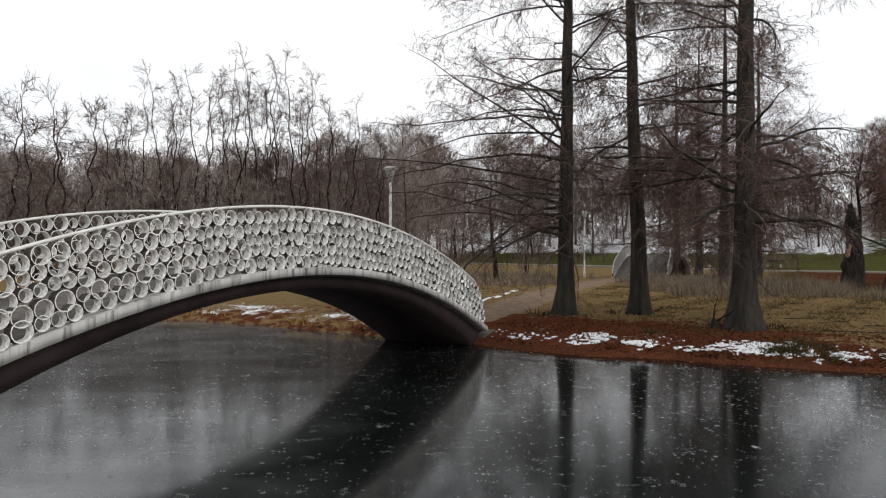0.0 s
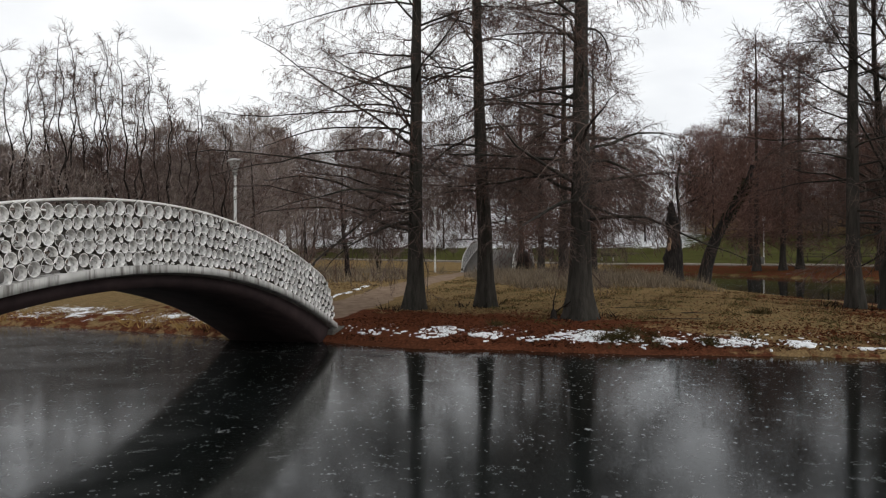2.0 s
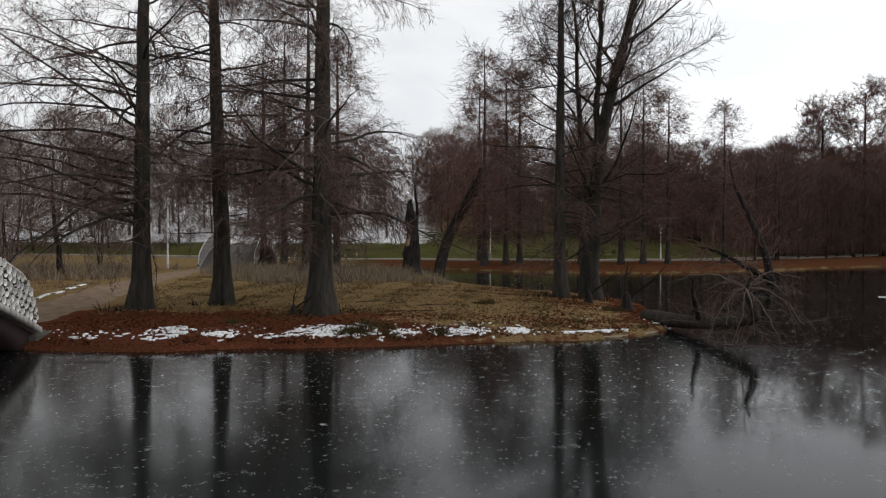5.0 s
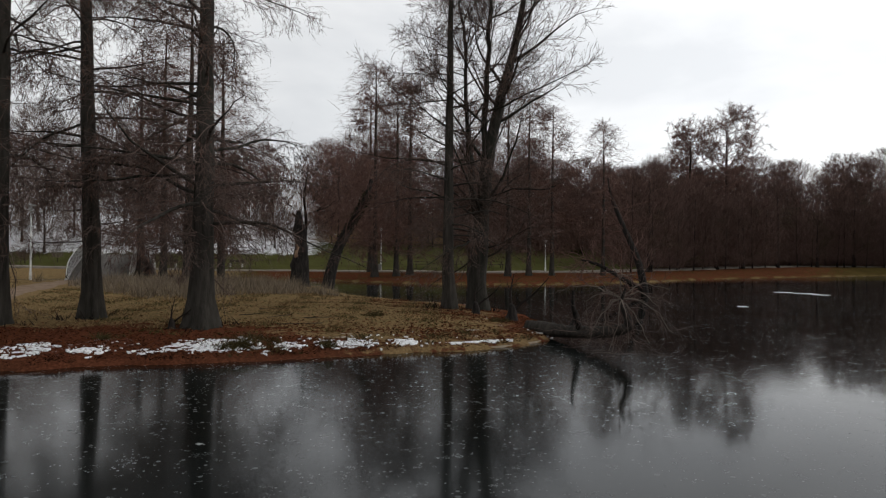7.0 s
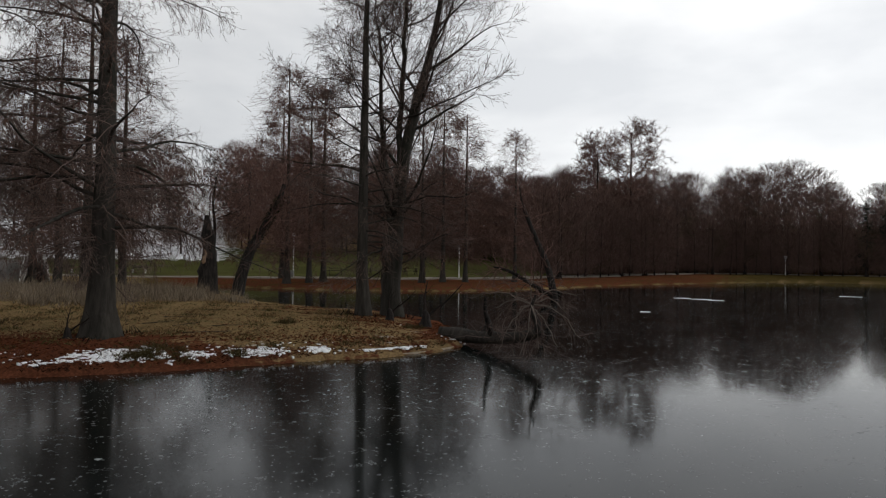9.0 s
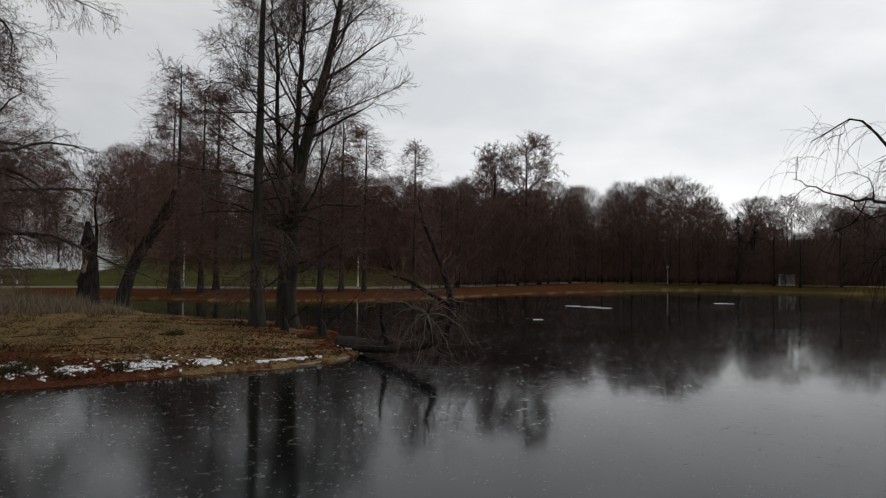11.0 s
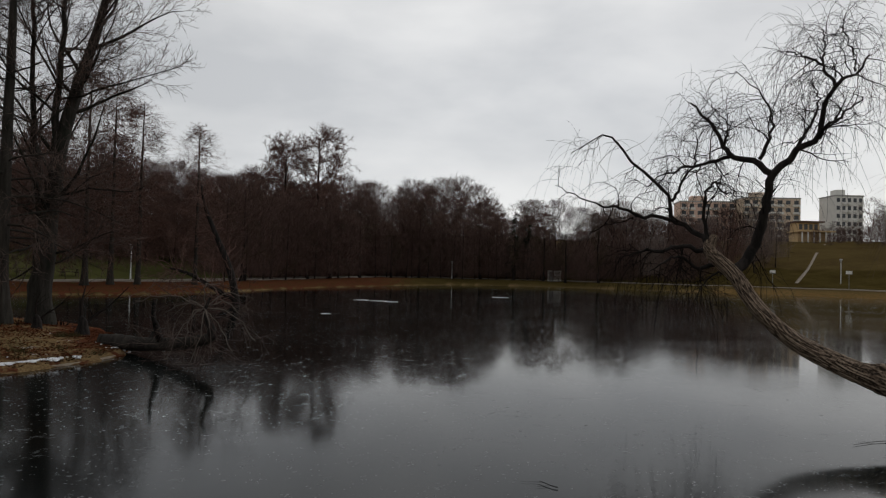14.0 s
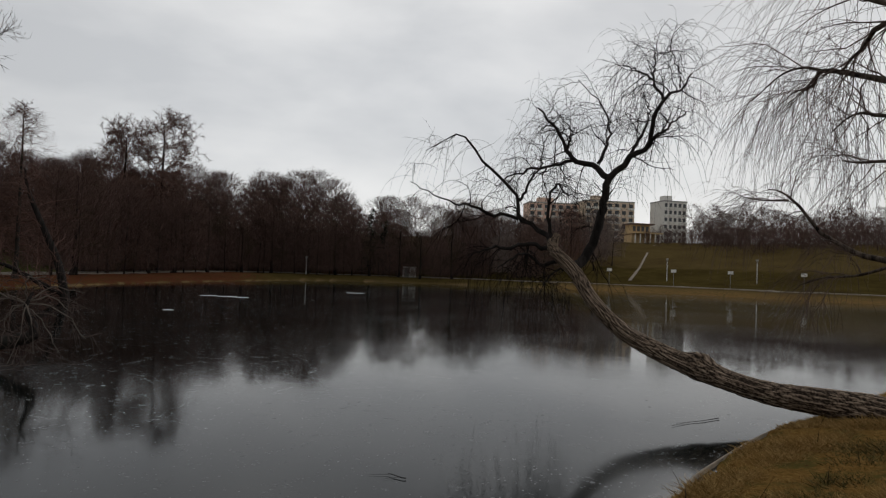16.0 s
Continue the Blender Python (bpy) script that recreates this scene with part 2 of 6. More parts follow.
def ice_mat():
    """Grey-black lake ice: glossy, slightly frosted, with scattered white bubbles and scraps of rime."""
    m, nt, bs = material("black_lake_ice")
    frost = ramp(nt, noise_tex(nt, 0.16, 4, 0.5), (0.42, (0, 0, 0)), (0.75, (1, 1, 1)))
    fine = noise_tex(nt, 2.2, 6, 0.6)
    base = mixc(nt, mathn(nt, "MULTIPLY", frost, 0.5), (0.003, 0.0042, 0.0035), (0.020, 0.024, 0.025))
    # rime on the sheltered ice behind the footbridge
    pos = node(nt, "ShaderNodeSeparateXYZ")
    nt.links.new(node(nt, "ShaderNodeTexCoord").outputs["Object"], pos.inputs["Vector"])
    side = mathn(nt, "MULTIPLY", mathn(nt, "SUBTRACT", -0.8, pos.outputs["X"]), 0.3, True)
    rime = mathn(nt, "MULTIPLY", side, ramp(nt, noise_tex(nt, 0.45, 6, 0.7, stretch=(1, 2.2, 1)), (0.36, (0.1, 0.1, 0.1)), (0.66, (1, 1, 1))))
    base = mixc(nt, rime, base, (0.14, 0.145, 0.145))
    # stronger, slightly blurrier reflection added over the bay before the spit, to brighten it
    bay = mathn(nt, "MULTIPLY", mathn(nt, "MULTIPLY", mathn(nt, "SUBTRACT", pos.outputs["Y"], 3.0), 0.2, True), mathn(nt, "MULTIPLY", mathn(nt, "SUBTRACT", 17.0, pos.outputs["X"]), 0.15, True))
    # flecks
    tc = node(nt, "ShaderNodeTexCoord")
    v = node(nt, "ShaderNodeTexVoronoi", Scale=2.1, Randomness=1.0)
    nt.links.new(tc.outputs["Object"], v.inputs["Vector"])
    size = node(nt, "ShaderNodeSeparateColor")
    nt.links.new(v.outputs["Color"], size.inputs["Color"])
    wob = mathn(nt, "ADD", v.outputs["Distance"], mathn(nt, "MULTIPLY", noise_tex(nt, 17, 6, 0.8), 0.5))
    lim = mathn(nt, "ADD", mathn(nt, "MULTIPLY", mathn(nt, "POWER", size.outputs["Red"], 4.0), 0.12), 0.218)
    fleck = mathn(nt, "LESS_THAN", wob, lim)
    v2 = node(nt, "ShaderNodeTexVoronoi", Scale=8.5, Randomness=1.0)
    nt.links.new(tc.outputs["Object"], v2.inputs["Vector"])
    s2 = node(nt, "ShaderNodeSeparateColor")
    nt.links.new(v2.outputs["Color"], s2.inputs["Color"])
    dots = mathn(nt, "LESS_THAN", v2.outputs["Distance"], mathn(nt, "MULTIPLY", mathn(nt, "POWER", s2.outputs["Green"], 5.0), 0.30))
    patchy = mathn(nt, "GREATER_THAN", noise_tex(nt, 0.35, 3), 0.45)
    dots = mathn(nt, "MULTIPLY", dots, patchy)
    # fine grains and thin torn scraps of rime
    v3 = node(nt, "ShaderNodeTexVoronoi", Scale=24.0, Randomness=1.0)
    nt.links.new(tc.outputs["Object"], v3.inputs["Vector"])
    s3 = node(nt, "ShaderNodeSeparateColor")
    nt.links.new(v3.outputs["Color"], s3.inputs["Color"])
    grain = mathn(nt, "LESS_THAN", v3.outputs["Distance"], mathn(nt, "MULTIPLY", mathn(nt, "POWER", s3.outputs["Red"], 13.0), 0.42))
    grain = mathn(nt, "MULTIPLY", grain, mathn(nt, "GREATER_THAN", noise_tex(nt, 0.8, 4), 0.44))
    torn = mathn(nt, "LESS_THAN", mathn(nt, "ABSOLUTE", mathn(nt, "SUBTRACT", noise_tex(nt, 1.7, 7, 0.75), 0.5)), 0.006)
    torn = mathn(nt, "MULTIPLY", torn, mathn(nt, "GREATER_THAN", noise_tex(nt, 2.6, 4, 0.7), 0.585))
    white = mathn(nt, "MAXIMUM", mathn(nt, "MAXIMUM", fleck, mathn(nt, "MULTIPLY", dots, 0.5)), mathn(nt, "MAXIMUM", mathn(nt, "MULTIPLY", grain, 0.6), torn))
    wcol = mathn(nt, "MULTIPLY", white, mathn(nt, "ADD", mathn(nt, "MULTIPLY", size.outputs["Blue"], 0.30), 0.10))
    nt.links.new(mixc(nt, wcol, base, (0.62, 0.65, 0.66)), bs.inputs["Base Color"])
    rg = mathn(nt, "ADD", mathn(nt, "MULTIPLY", frost, 0.06), mathn(nt, "MULTIPLY", fine, 0.06))
    nt.links.new(mathn(nt, "ADD", mathn(nt, "ADD", mathn(nt, "ADD", rg, 0.028), mathn(nt, "MULTIPLY", bay, 0.045)), mathn(nt, "MULTIPLY", white, 0.35)), bs.inputs["Roughness"])
    bs.inputs["IOR"].default_value = 1.31
    nt.links.new(mathn(nt, "ADD", mathn(nt, "MULTIPLY", bay, 0.33), 0.24), bs.inputs["Specular IOR Level"])
    bs.inputs["Specular Tint"].default_value = (0.85, 0.93, 1.0, 1)
    hgt = mathn(nt, "ADD", mathn(nt, "MULTIPLY", noise_tex(nt, 1.1, 3), 0.6), mathn(nt, "MULTIPLY", noise_tex(nt, 7.0, 3), 0.12))
    bump(nt, bs, hgt, 0.07, 0.02)
    return m


ICE = ice_mat()


def ground_mat():
    """Winter park ground: dry grass, rust needle litter, trodden earth, lawn and thawing snow."""
    m, nt, bs = material("winter_ground")
    n_big, n_mid, n_fine = noise_tex(nt, 0.35, 4), noise_tex(nt, 2.3, 6, 0.65), noise_tex(nt, 16, 6, 0.7)
    dry = ramp(nt, n_fine, (0.28, (0.095, 0.062, 0.031)), (0.55, (0.215, 0.145, 0.072)), (0.8, (0.38, 0.27, 0.15)))
    grn = ramp(nt, n_fine, (0.3, (0.048, 0.047, 0.018)), (0.75, (0.14, 0.128, 0.05)))
    base = mixc(nt, ramp(nt, n_mid, (0.46, (0, 0, 0)), (0.70, (0.6, 0.6, 0.6))), dry, grn)
    n_lawn = noise_tex(nt, 0.12, 6, 0.75)
    lawn = ramp(nt, n_lawn, (0.3, (0.038, 0.024, 0.010)), (0.47, (0.060, 0.045, 0.014)), (0.6, (0.078, 0.058, 0.019)), (0.72, (0.105, 0.070, 0.030)))
    gold = ramp(nt, n_fine, (0.28, (0.085, 0.045, 0.012)), (0.55, (0.20, 0.115, 0.035)), (0.8, (0.33, 0.21, 0.08)))
    gold = mixc(nt, ramp(nt, n_mid, (0.5, (0, 0, 0)), (0.62, (0.8, 0.8, 0.8))), gold, (0.075, 0.07, 0.022))
    base = mixc(nt, attr(nt, "gold"), base, gold)
    base = mixc(nt, attr(nt, "lawn"), base, lawn)
    base = mixc(nt, attr(nt, "green"), base, ramp(nt, n_lawn, (0.35, (0.05, 0.052, 0.018)), (0.65, (0.085, 0.088, 0.032))))
    rust = ramp(nt, n_fine, (0.25, (0.026, 0.010, 0.007)), (0.52, (0.098, 0.034, 0.018)), (0.8, (0.22, 0.092, 0.052)))
    lit = mathn(nt, "ADD", attr(nt, "litter"), mathn(nt, "MULTIPLY", mathn(nt, "SUBTRACT", n_mid, 0.5), 2.6))
    rust = mixc(nt, ramp(nt, n_big, (0.48, (0, 0, 0)), (0.75, (0.5, 0.5, 0.5))), rust, (0.055, 0.028, 0.016))
    base = mixc(nt, ramp(nt, lit, (0.38, (0, 0, 0)), (0.62, (1, 1, 1))), base, rust)
    earth = ramp(nt, n_mid, (0.3, (0.15, 0.105, 0.075)), (0.7, (0.29, 0.215, 0.16)))
    pth = mathn(nt, "ADD", attr(nt, "path"), mathn(nt, "MULTIPLY", mathn(nt, "SUBTRACT", n_mid, 0.5), 0.7))
    base = mixc(nt, ramp(nt, pth, (0.42, (0, 0, 0)), (0.6, (1, 1, 1))), base, earth)
    sn_a = attr(nt, "snow")
    sn = mathn(nt, "ADD", mathn(nt, "MULTIPLY", sn_a, 0.75), mathn(nt, "ADD", mathn(nt, "MULTIPLY", noise_tex(nt, 1.1, 4, 0.6), 1.3), mathn(nt, "MULTIPLY", noise_tex(nt, 6.0, 6, 0.85), 1.8)))
    gate = mathn(nt, "MULTIPLY", sn_a, 8.0, True)
    edge = node(nt, "ShaderNodeMapRange")
    edge.inputs["From Min"].default_value, edge.inputs["From Max"].default_value = 1.86, 1.91
    nt.links.new(sn, edge.inputs["Value"])
    snow_f = mathn(nt, "MULTIPLY", edge.outputs["Result"], gate)
    base = mixc(nt, snow_f, base, (0.88, 0.89, 0.91))
    nt.links.new(base, bs.inputs["Base Color"])
    bs.inputs["Roughness"].default_value = 0.95
    bump(nt, bs, mathn(nt, "ADD", mathn(nt, "MULTIPLY", n_fine, 0.5), mathn(nt, "MULTIPLY", snow_f, 0.6)), 0.7, 0.05)
    return m


GROUND = ground_mat()
GROUND.node_tree.nodes["Principled BSDF"].inputs["Specular IOR Level"].default_value = 0.0


# ---- mesh helpers ----
def mesh_np(name, V, F, mat=None, smooth=False):
    """A mesh from an array of points and one or more arrays of faces."""
    me = bpy.data.meshes.new(name)
    Fs = F if isinstance(F, list) else [F]
    V = np.asarray(V, np.float32).reshape(-1, 3)
    me.vertices.add(len(V))
    me.vertices.foreach_set("co", V.ravel())
    loops = np.concatenate([np.asarray(f, np.int32).ravel() for f in Fs])
    counts = np.concatenate([np.full(len(f), f.shape[1], np.int32) for f in Fs])
    me.loops.add(len(loops))
    me.loops.foreach_set("vertex_index", loops)
    me.polygons.add(len(counts))
    me.polygons.foreach_set("loop_start", np.concatenate([[0], np.cumsum(counts)[:-1]]).astype(np.int32))
    me.polygons.foreach_set("loop_total", counts)
    if smooth:
        me.polygons.foreach_set("use_smooth", np.ones(len(counts), bool))
    me.update(calc_edges=True)
    me.validate()
    if mat:
        me.materials.append(mat)
    return me


def part(name, data, mat=None, parent=None, label=""):
    """Links a bmesh or a mesh as one object under a thing or a part."""
    if isinstance(data, bmesh.types.BMesh):
        me = bpy.data.meshes.new(name)
        data.to_mesh(me)
        data.free()
        data = me
    if mat and not data.materials:
        data.materials.append(mat)
    ob = new(name, data)
    if parent:
        ob.parent = parent
    if label:
        ob["label"] = label
    return ob


def empty(name, m=None):
    ob = new(name)
    ob.empty_display_size = 0.2
    if m:
        ob.matrix_basis = m
    return ob


def box_bm(sx, sy, sz, at=(0, 0, 0), bevel=0.0, bm=None):
    """A box with its middle at the place given; adds to bm where there is one."""
    own = bmesh.new()
    bmesh.ops.create_cube(own, size=1.0, matrix=Matrix.Translation(at) @ Matrix.Diagonal((sx, sy, sz, 1)))
    if bevel:
        bmesh.ops.bevel(own, geom=own.edges[:], offset=bevel, segments=1, affect="EDGES")
    if bm is None:
        return own
    tmp = bpy.data.meshes.new("tmp")
    own.to_mesh(tmp)
    own.free()
    bm.from_mesh(tmp)
    bpy.data.meshes.remove(tmp)
    return bm


def lathe(profile, n=14, at=(0, 0, 0)):
    """A mesh turned round the z axis from (radius, height) pairs, closed at both ends."""
    pr = np.array(profile, float)
    a = np.arange(n) * 2 * np.pi / n
    V = np.stack([pr[:, :1] * np.cos(a), pr[:, :1] * np.sin(a), np.repeat(pr[:, 1:], n, 1)], -1).reshape(-1, 3) + np.array(at)
    F = []
    for i in range(len(pr) - 1):
        for j in range(n):
            k = (j + 1) % n
            F.append((i * n + j, i * n + k, (i + 1) * n + k, (i + 1) * n + j))
    V = np.vstack([V, [[at[0], at[1], at[2] + pr[0, 1]], [at[0], at[1], at[2] + pr[-1, 1]]]])
    T = [(len(V) - 2, (j + 1) % n, j) for j in range(n)]
    b = (len(pr) - 1) * n
    T += [(len(V) - 1, b + j, b + (j + 1) % n) for j in range(n)]
    return V, [np.array(F), np.array(T)]


def tubes(P, R, n=3, flute=None):
    """Tubes along m lines of k points: arrays (m, k, 3) and (m, k)."""
    m, k, _ = P.shape
    T = np.gradient(P, axis=1)
    T /= np.linalg.norm(T, axis=2, keepdims=True) + 1e-9
    mean = T.mean(1)
    ref = np.where(np.abs(mean[:, 2:3]) < 0.8, np.array([[0, 0, 1.0]]), np.array([[1.0, 0, 0]]))
    N = np.cross(T, ref[:, None, :])
    N /= np.linalg.norm(N, axis=2, keepdims=True) + 1e-9
    B = np.cross(T, N)
    a = np.arange(n) * 2 * np.pi / n
    rr = R[:, :, None] * np.ones(n) if flute is None else R[:, :, None] * flute
    V = P[:, :, None, :] + rr[..., None] * (np.cos(a)[:, None] * N[:, :, None, :] + np.sin(a)[:, None] * B[:, :, None, :])
    base = (np.arange(m) * k * n)[:, None, None] + (np.arange(k - 1) * n)[None, :, None]
    j = np.arange(n)
    j2 = (j + 1) % n
    F = np.stack([base + j, base + j2, base + n + j2, base + n + j], -1).reshape(-1, 4)
    return V.reshape(-1, 3), F


def slivers(rng, C, R):
    """Hair-thin tapering twigs for trees far off: lines of two points, turned at random."""
    t = C[:, 1] - C[:, 0]
    s = np.cross(t, rng.normal(size=t.shape))
    s /= np.linalg.norm(s, axis=1, keepdims=True) + 1e-9
    a = s * R[:, :1]
    V = np.stack([C[:, 0] - a, C[:, 0] + a, C[:, 1]], 1).reshape(-1, 3)
    return V, np.arange(len(V)).reshape(-1, 3)


def merge(parts):
    """Joins lists of (points, faces); faces of three and of four corners may be mixed."""
    V, F, o = [], {}, 0
    for v, f in parts:
        V.append(v)
        F.setdefault(f.shape[1], []).append(f + o)
        o += len(v)
    return np.vstack(V), [np.vstack(f) for f in F.values()]


def smooth_line(pts, k):
    """k points on a Catmull-Rom line through pts."""
    p = np.array(pts, float)
    p = np.vstack([2 * p[0] - p[1], p, 2 * p[-1] - p[-2]])
    u = np.linspace(0, len(p) - 3 - 1e-6, k)
    i = u.astype(int)
    t = (u - i)[:, None]
    a, b, c, d = p[i], p[i + 1], p[i + 2], p[i + 3]
    return 0.5 * (2 * b + (c - a) * t + (2 * a - 5 * b + 4 * c - d) * t ** 2 + (3 * b - a - 3 * c + d) * t ** 3)


# ---- branch growth ----
def grow(rng, P, R, count, u0, u1, length, angle, k=4, droop=0.0, wiggle=0.15, ratio=0.5, rmax=9.0, rmin=0.004, flat=0.0, taper=0.25, side=None, spread=12):
    """count branches on each of the lines P: where along them, how long (start, end), at what angle, how they bend down and waver."""
    m, kp, _ = P.shape
    idx = np.repeat(np.arange(m), count)
    q = len(idx)
    u = u0 + (u1 - u0) * ((np.tile(np.arange(count), m) + rng.random(q)) / count)
    f = u * (kp - 1)
    i = np.clip(f.astype(int), 0, kp - 2)
    t = (f - i)[:, None]
    pos = P[idx, i] * (1 - t) + P[idx, i + 1] * t
    r0 = R[idx, i] * (1 - t[:, 0]) + R[idx, i + 1] * t[:, 0]
    tan = P[idx, i + 1] - P[idx, i]
    tan /= np.linalg.norm(tan, axis=1, keepdims=True) + 1e-9
    perp = rng.normal(size=(q, 3))
    perp[:, 2] *= 1 - flat
    if side is not None:
        perp = perp * 0.6 + np.array(side)
    perp -= tan * (perp * tan).sum(1, keepdims=True)
    perp /= np.linalg.norm(perp, axis=1, keepdims=True) + 1e-9
    a = np.radians(np.broadcast_to(angle, (q,)) + rng.normal(size=q) * spread)[:, None]
    d = np.cos(a) * tan + np.sin(a) * perp
    w = (u - u0) / (u1 - u0 + 1e-9)
    L = (length[0] + (length[1] - length[0]) * w) * (0.7 + 0.6 * rng.random(q))
    st = (L / (k - 1))[:, None]
    C = np.zeros((q, k, 3))
    C[:, 0] = pos
    for s in range(1, k):
        d = d + rng.normal(size=(q, 3)) * wiggle + np.array([0, 0, -1.0]) * droop
        d /= np.linalg.norm(d, axis=1, keepdims=True) + 1e-9
        C[:, s] = C[:, s - 1] + d * st
    rs = np.clip(np.minimum(r0 * ratio, rmax), rmin, None)[:, None]
    Rc = rs * np.linspace(1, taper, k)[None, :]
    return C, np.maximum(Rc, rmin * 0.6)


def trunk_line(rng, h, r, flare, lean=(0, 0), k=14, wob=0.05, top=0.12):
    z = np.linspace(0, 1, k) ** 1.35
    P = np.stack([lean[0] * z + np.cumsum(rng.normal(size=k)) * wob * 0.3, lean[1] * z + np.cumsum(rng.normal(size=k)) * wob * 0.3, h * z - 0.25], 1)
    P[0, :2] = 0
    P[1, :2] *= 0.3
    R = r * (1 - (1 - top) * z) + flare * np.exp(-(z * h) / 0.55)
    return P[None], R[None]


def thing_tree(name, label, category, group, bark, twig, wood, twigs, extra=(), limbs=None):
    """A tree thing: trunk, single limbs where they can be told apart, and the joined twigs."""
    ob = empty(name)
    tagged(ob, label, category, group)
    V, F = merge(wood)
    part("trunk", mesh_np("trunk", V, F, bark, True), None, ob)
    if limbs:
        for L, q in zip(*limbs):
            part("limb", mesh_np("limb", *tubes(L[None], q[None], 6), bark, True), None, ob)
    V, F = merge(twigs)
    tagged(part("crown", mesh_np("crown", V, F, twig), None, ob), kind="stuff")
    for nm, parts, mat in extra:
        V, F = merge(parts)
        tagged(part(nm, mesh_np(nm, V, F, mat), None, ob), kind="stuff")
    return ob


def cypress(seed, h, r, flare, limbs, reach, low, lean=(0, 0), side=None, tufts=1.0, twigs=7, dead=10, group="bald cypresses on the grassy spit", label="tall bald cypress with fluted grey-brown trunk and a few rust tufts", twig=None, low_bare=3.9, fat=1.0, sub=8, hero=False):
    rng = np.random.default_rng(seed)
    P, R = trunk_line(rng, h, r, flare, lean, 18)
    n = 40 if hero else 16
    a = np.arange(n) * 2 * np.pi / n
    z = P[0, :, 2]
    fl = 1 + (0.16 * np.sin(a * 5 + seed) + 0.07 * np.sin(a * 9 + 2 * seed))[None, None, :] * np.exp(-np.clip(z, 0, None) / 0.9)[None, :, None] + (0.035 * rng.normal(size=(1, 1, n)) + 0.02 * rng.normal(size=(1, 18, n)) if hero else 0)
    wood = [tubes(P, R, n, fl)]
    tw = []
    L1, S1 = grow(rng, P, R, limbs, low / h, 0.98, (reach, reach * 0.25), np.linspace(82, 56, limbs), 9, 0.055, 0.12, 0.24, 0.06 + 0.02 * (fat - 1), 0.012, side=side, taper=0.15, spread=8)
    if not hero:
        tw.append(tubes(L1, S1, 4))
        tw.append(slivers(rng, *crown_fill(rng, seed, h, reach / h * 0.9, low / h, int(900 + 650 * fat), 0.007 + 0.004 * fat, -0.9)))
    L2, S2 = grow(rng, L1, S1, sub, 0.15, 0.98, (reach * 0.34, reach * 0.13), 50, 5, 0.08, 0.16, 0.5, 0.018 * fat, 0.0075 * fat, flat=0.55)
    tw.append(tubes(L2, S2, 3))
    L3, S3 = grow(rng, L2, S2, twigs, 0.12, 1.0, (0.66, 0.40), 45, 3 if hero else 2, 0.2, 0.2, 0.6, 0.0075 * fat, 0.0046 * fat, flat=0.4)
    tw.append(tubes(L3, S3, 3) if hero else slivers(rng, L3, S3 * 1.4))
    if hero:
        L4, S4 = grow(rng, L3, S3, 4, 0.1, 1.0, (0.34, 0.22), 48, 2, 0.5, 0.2, 0.8, 0.0062, 0.0050)
        tw.append(slivers(rng, L4, S4))
    if dead:
        D, S = grow(rng, P, R, dead, low_bare / h, (max(low, low_bare) + 3.0) / h, (reach * 0.45, reach * 0.7), 84, 9, 0.06, 0.16, 0.1, 0.024 * fat ** 0.5, 0.010)
        D2, S2d = grow(rng, D, S, 9, 0.15, 1.0, (0.95, 0.5), 52, 5, 0.13, 0.2, 0.5, 0.010 * fat, 0.006 * fat)
        D3, S3d = grow(rng, D2, S2d, 4, 0.2, 1.0, (0.5, 0.3), 45, 3 if hero else 2, 0.18, 0.2, 0.6, 0.008 * fat, 0.0048 * fat)
        tw += [tubes(D, S, 4), tubes(D2, S2d, 3), tubes(D3, S3d, 3) if hero else slivers(rng, D3, S3d * 1.4)]
        if hero:
            D4, S4d = grow(rng, D3, S3d, 4, 0.1, 1.0, (0.34, 0.22), 48, 2, 0.4, 0.2, 0.8, 0.0062, 0.0048)
            tw.append(slivers(rng, D4, S4d))
    extra = []
    if tufts:
        pick = L3[rng.random(len(L3)) < (0.7 if hero else 0.42) * tufts]
        q, s = grow(rng, pick, np.full(pick.shape[:2], 0.006), 3, 0.2, 1.0, (0.12, 0.17), 60, 2, 1.4, 0.25, 1.0, 0.010 * fat, 0.008 * fat)
        extra.append(("leaf_tuft", [slivers(rng, q, s * (1.0 if hero else 1.6))], LEAF_RUST))
    return thing_tree("bald_cypress", label, "tree", group, BARK, twig or TWIG, wood, tw, extra, (L1, S1) if hero else None)


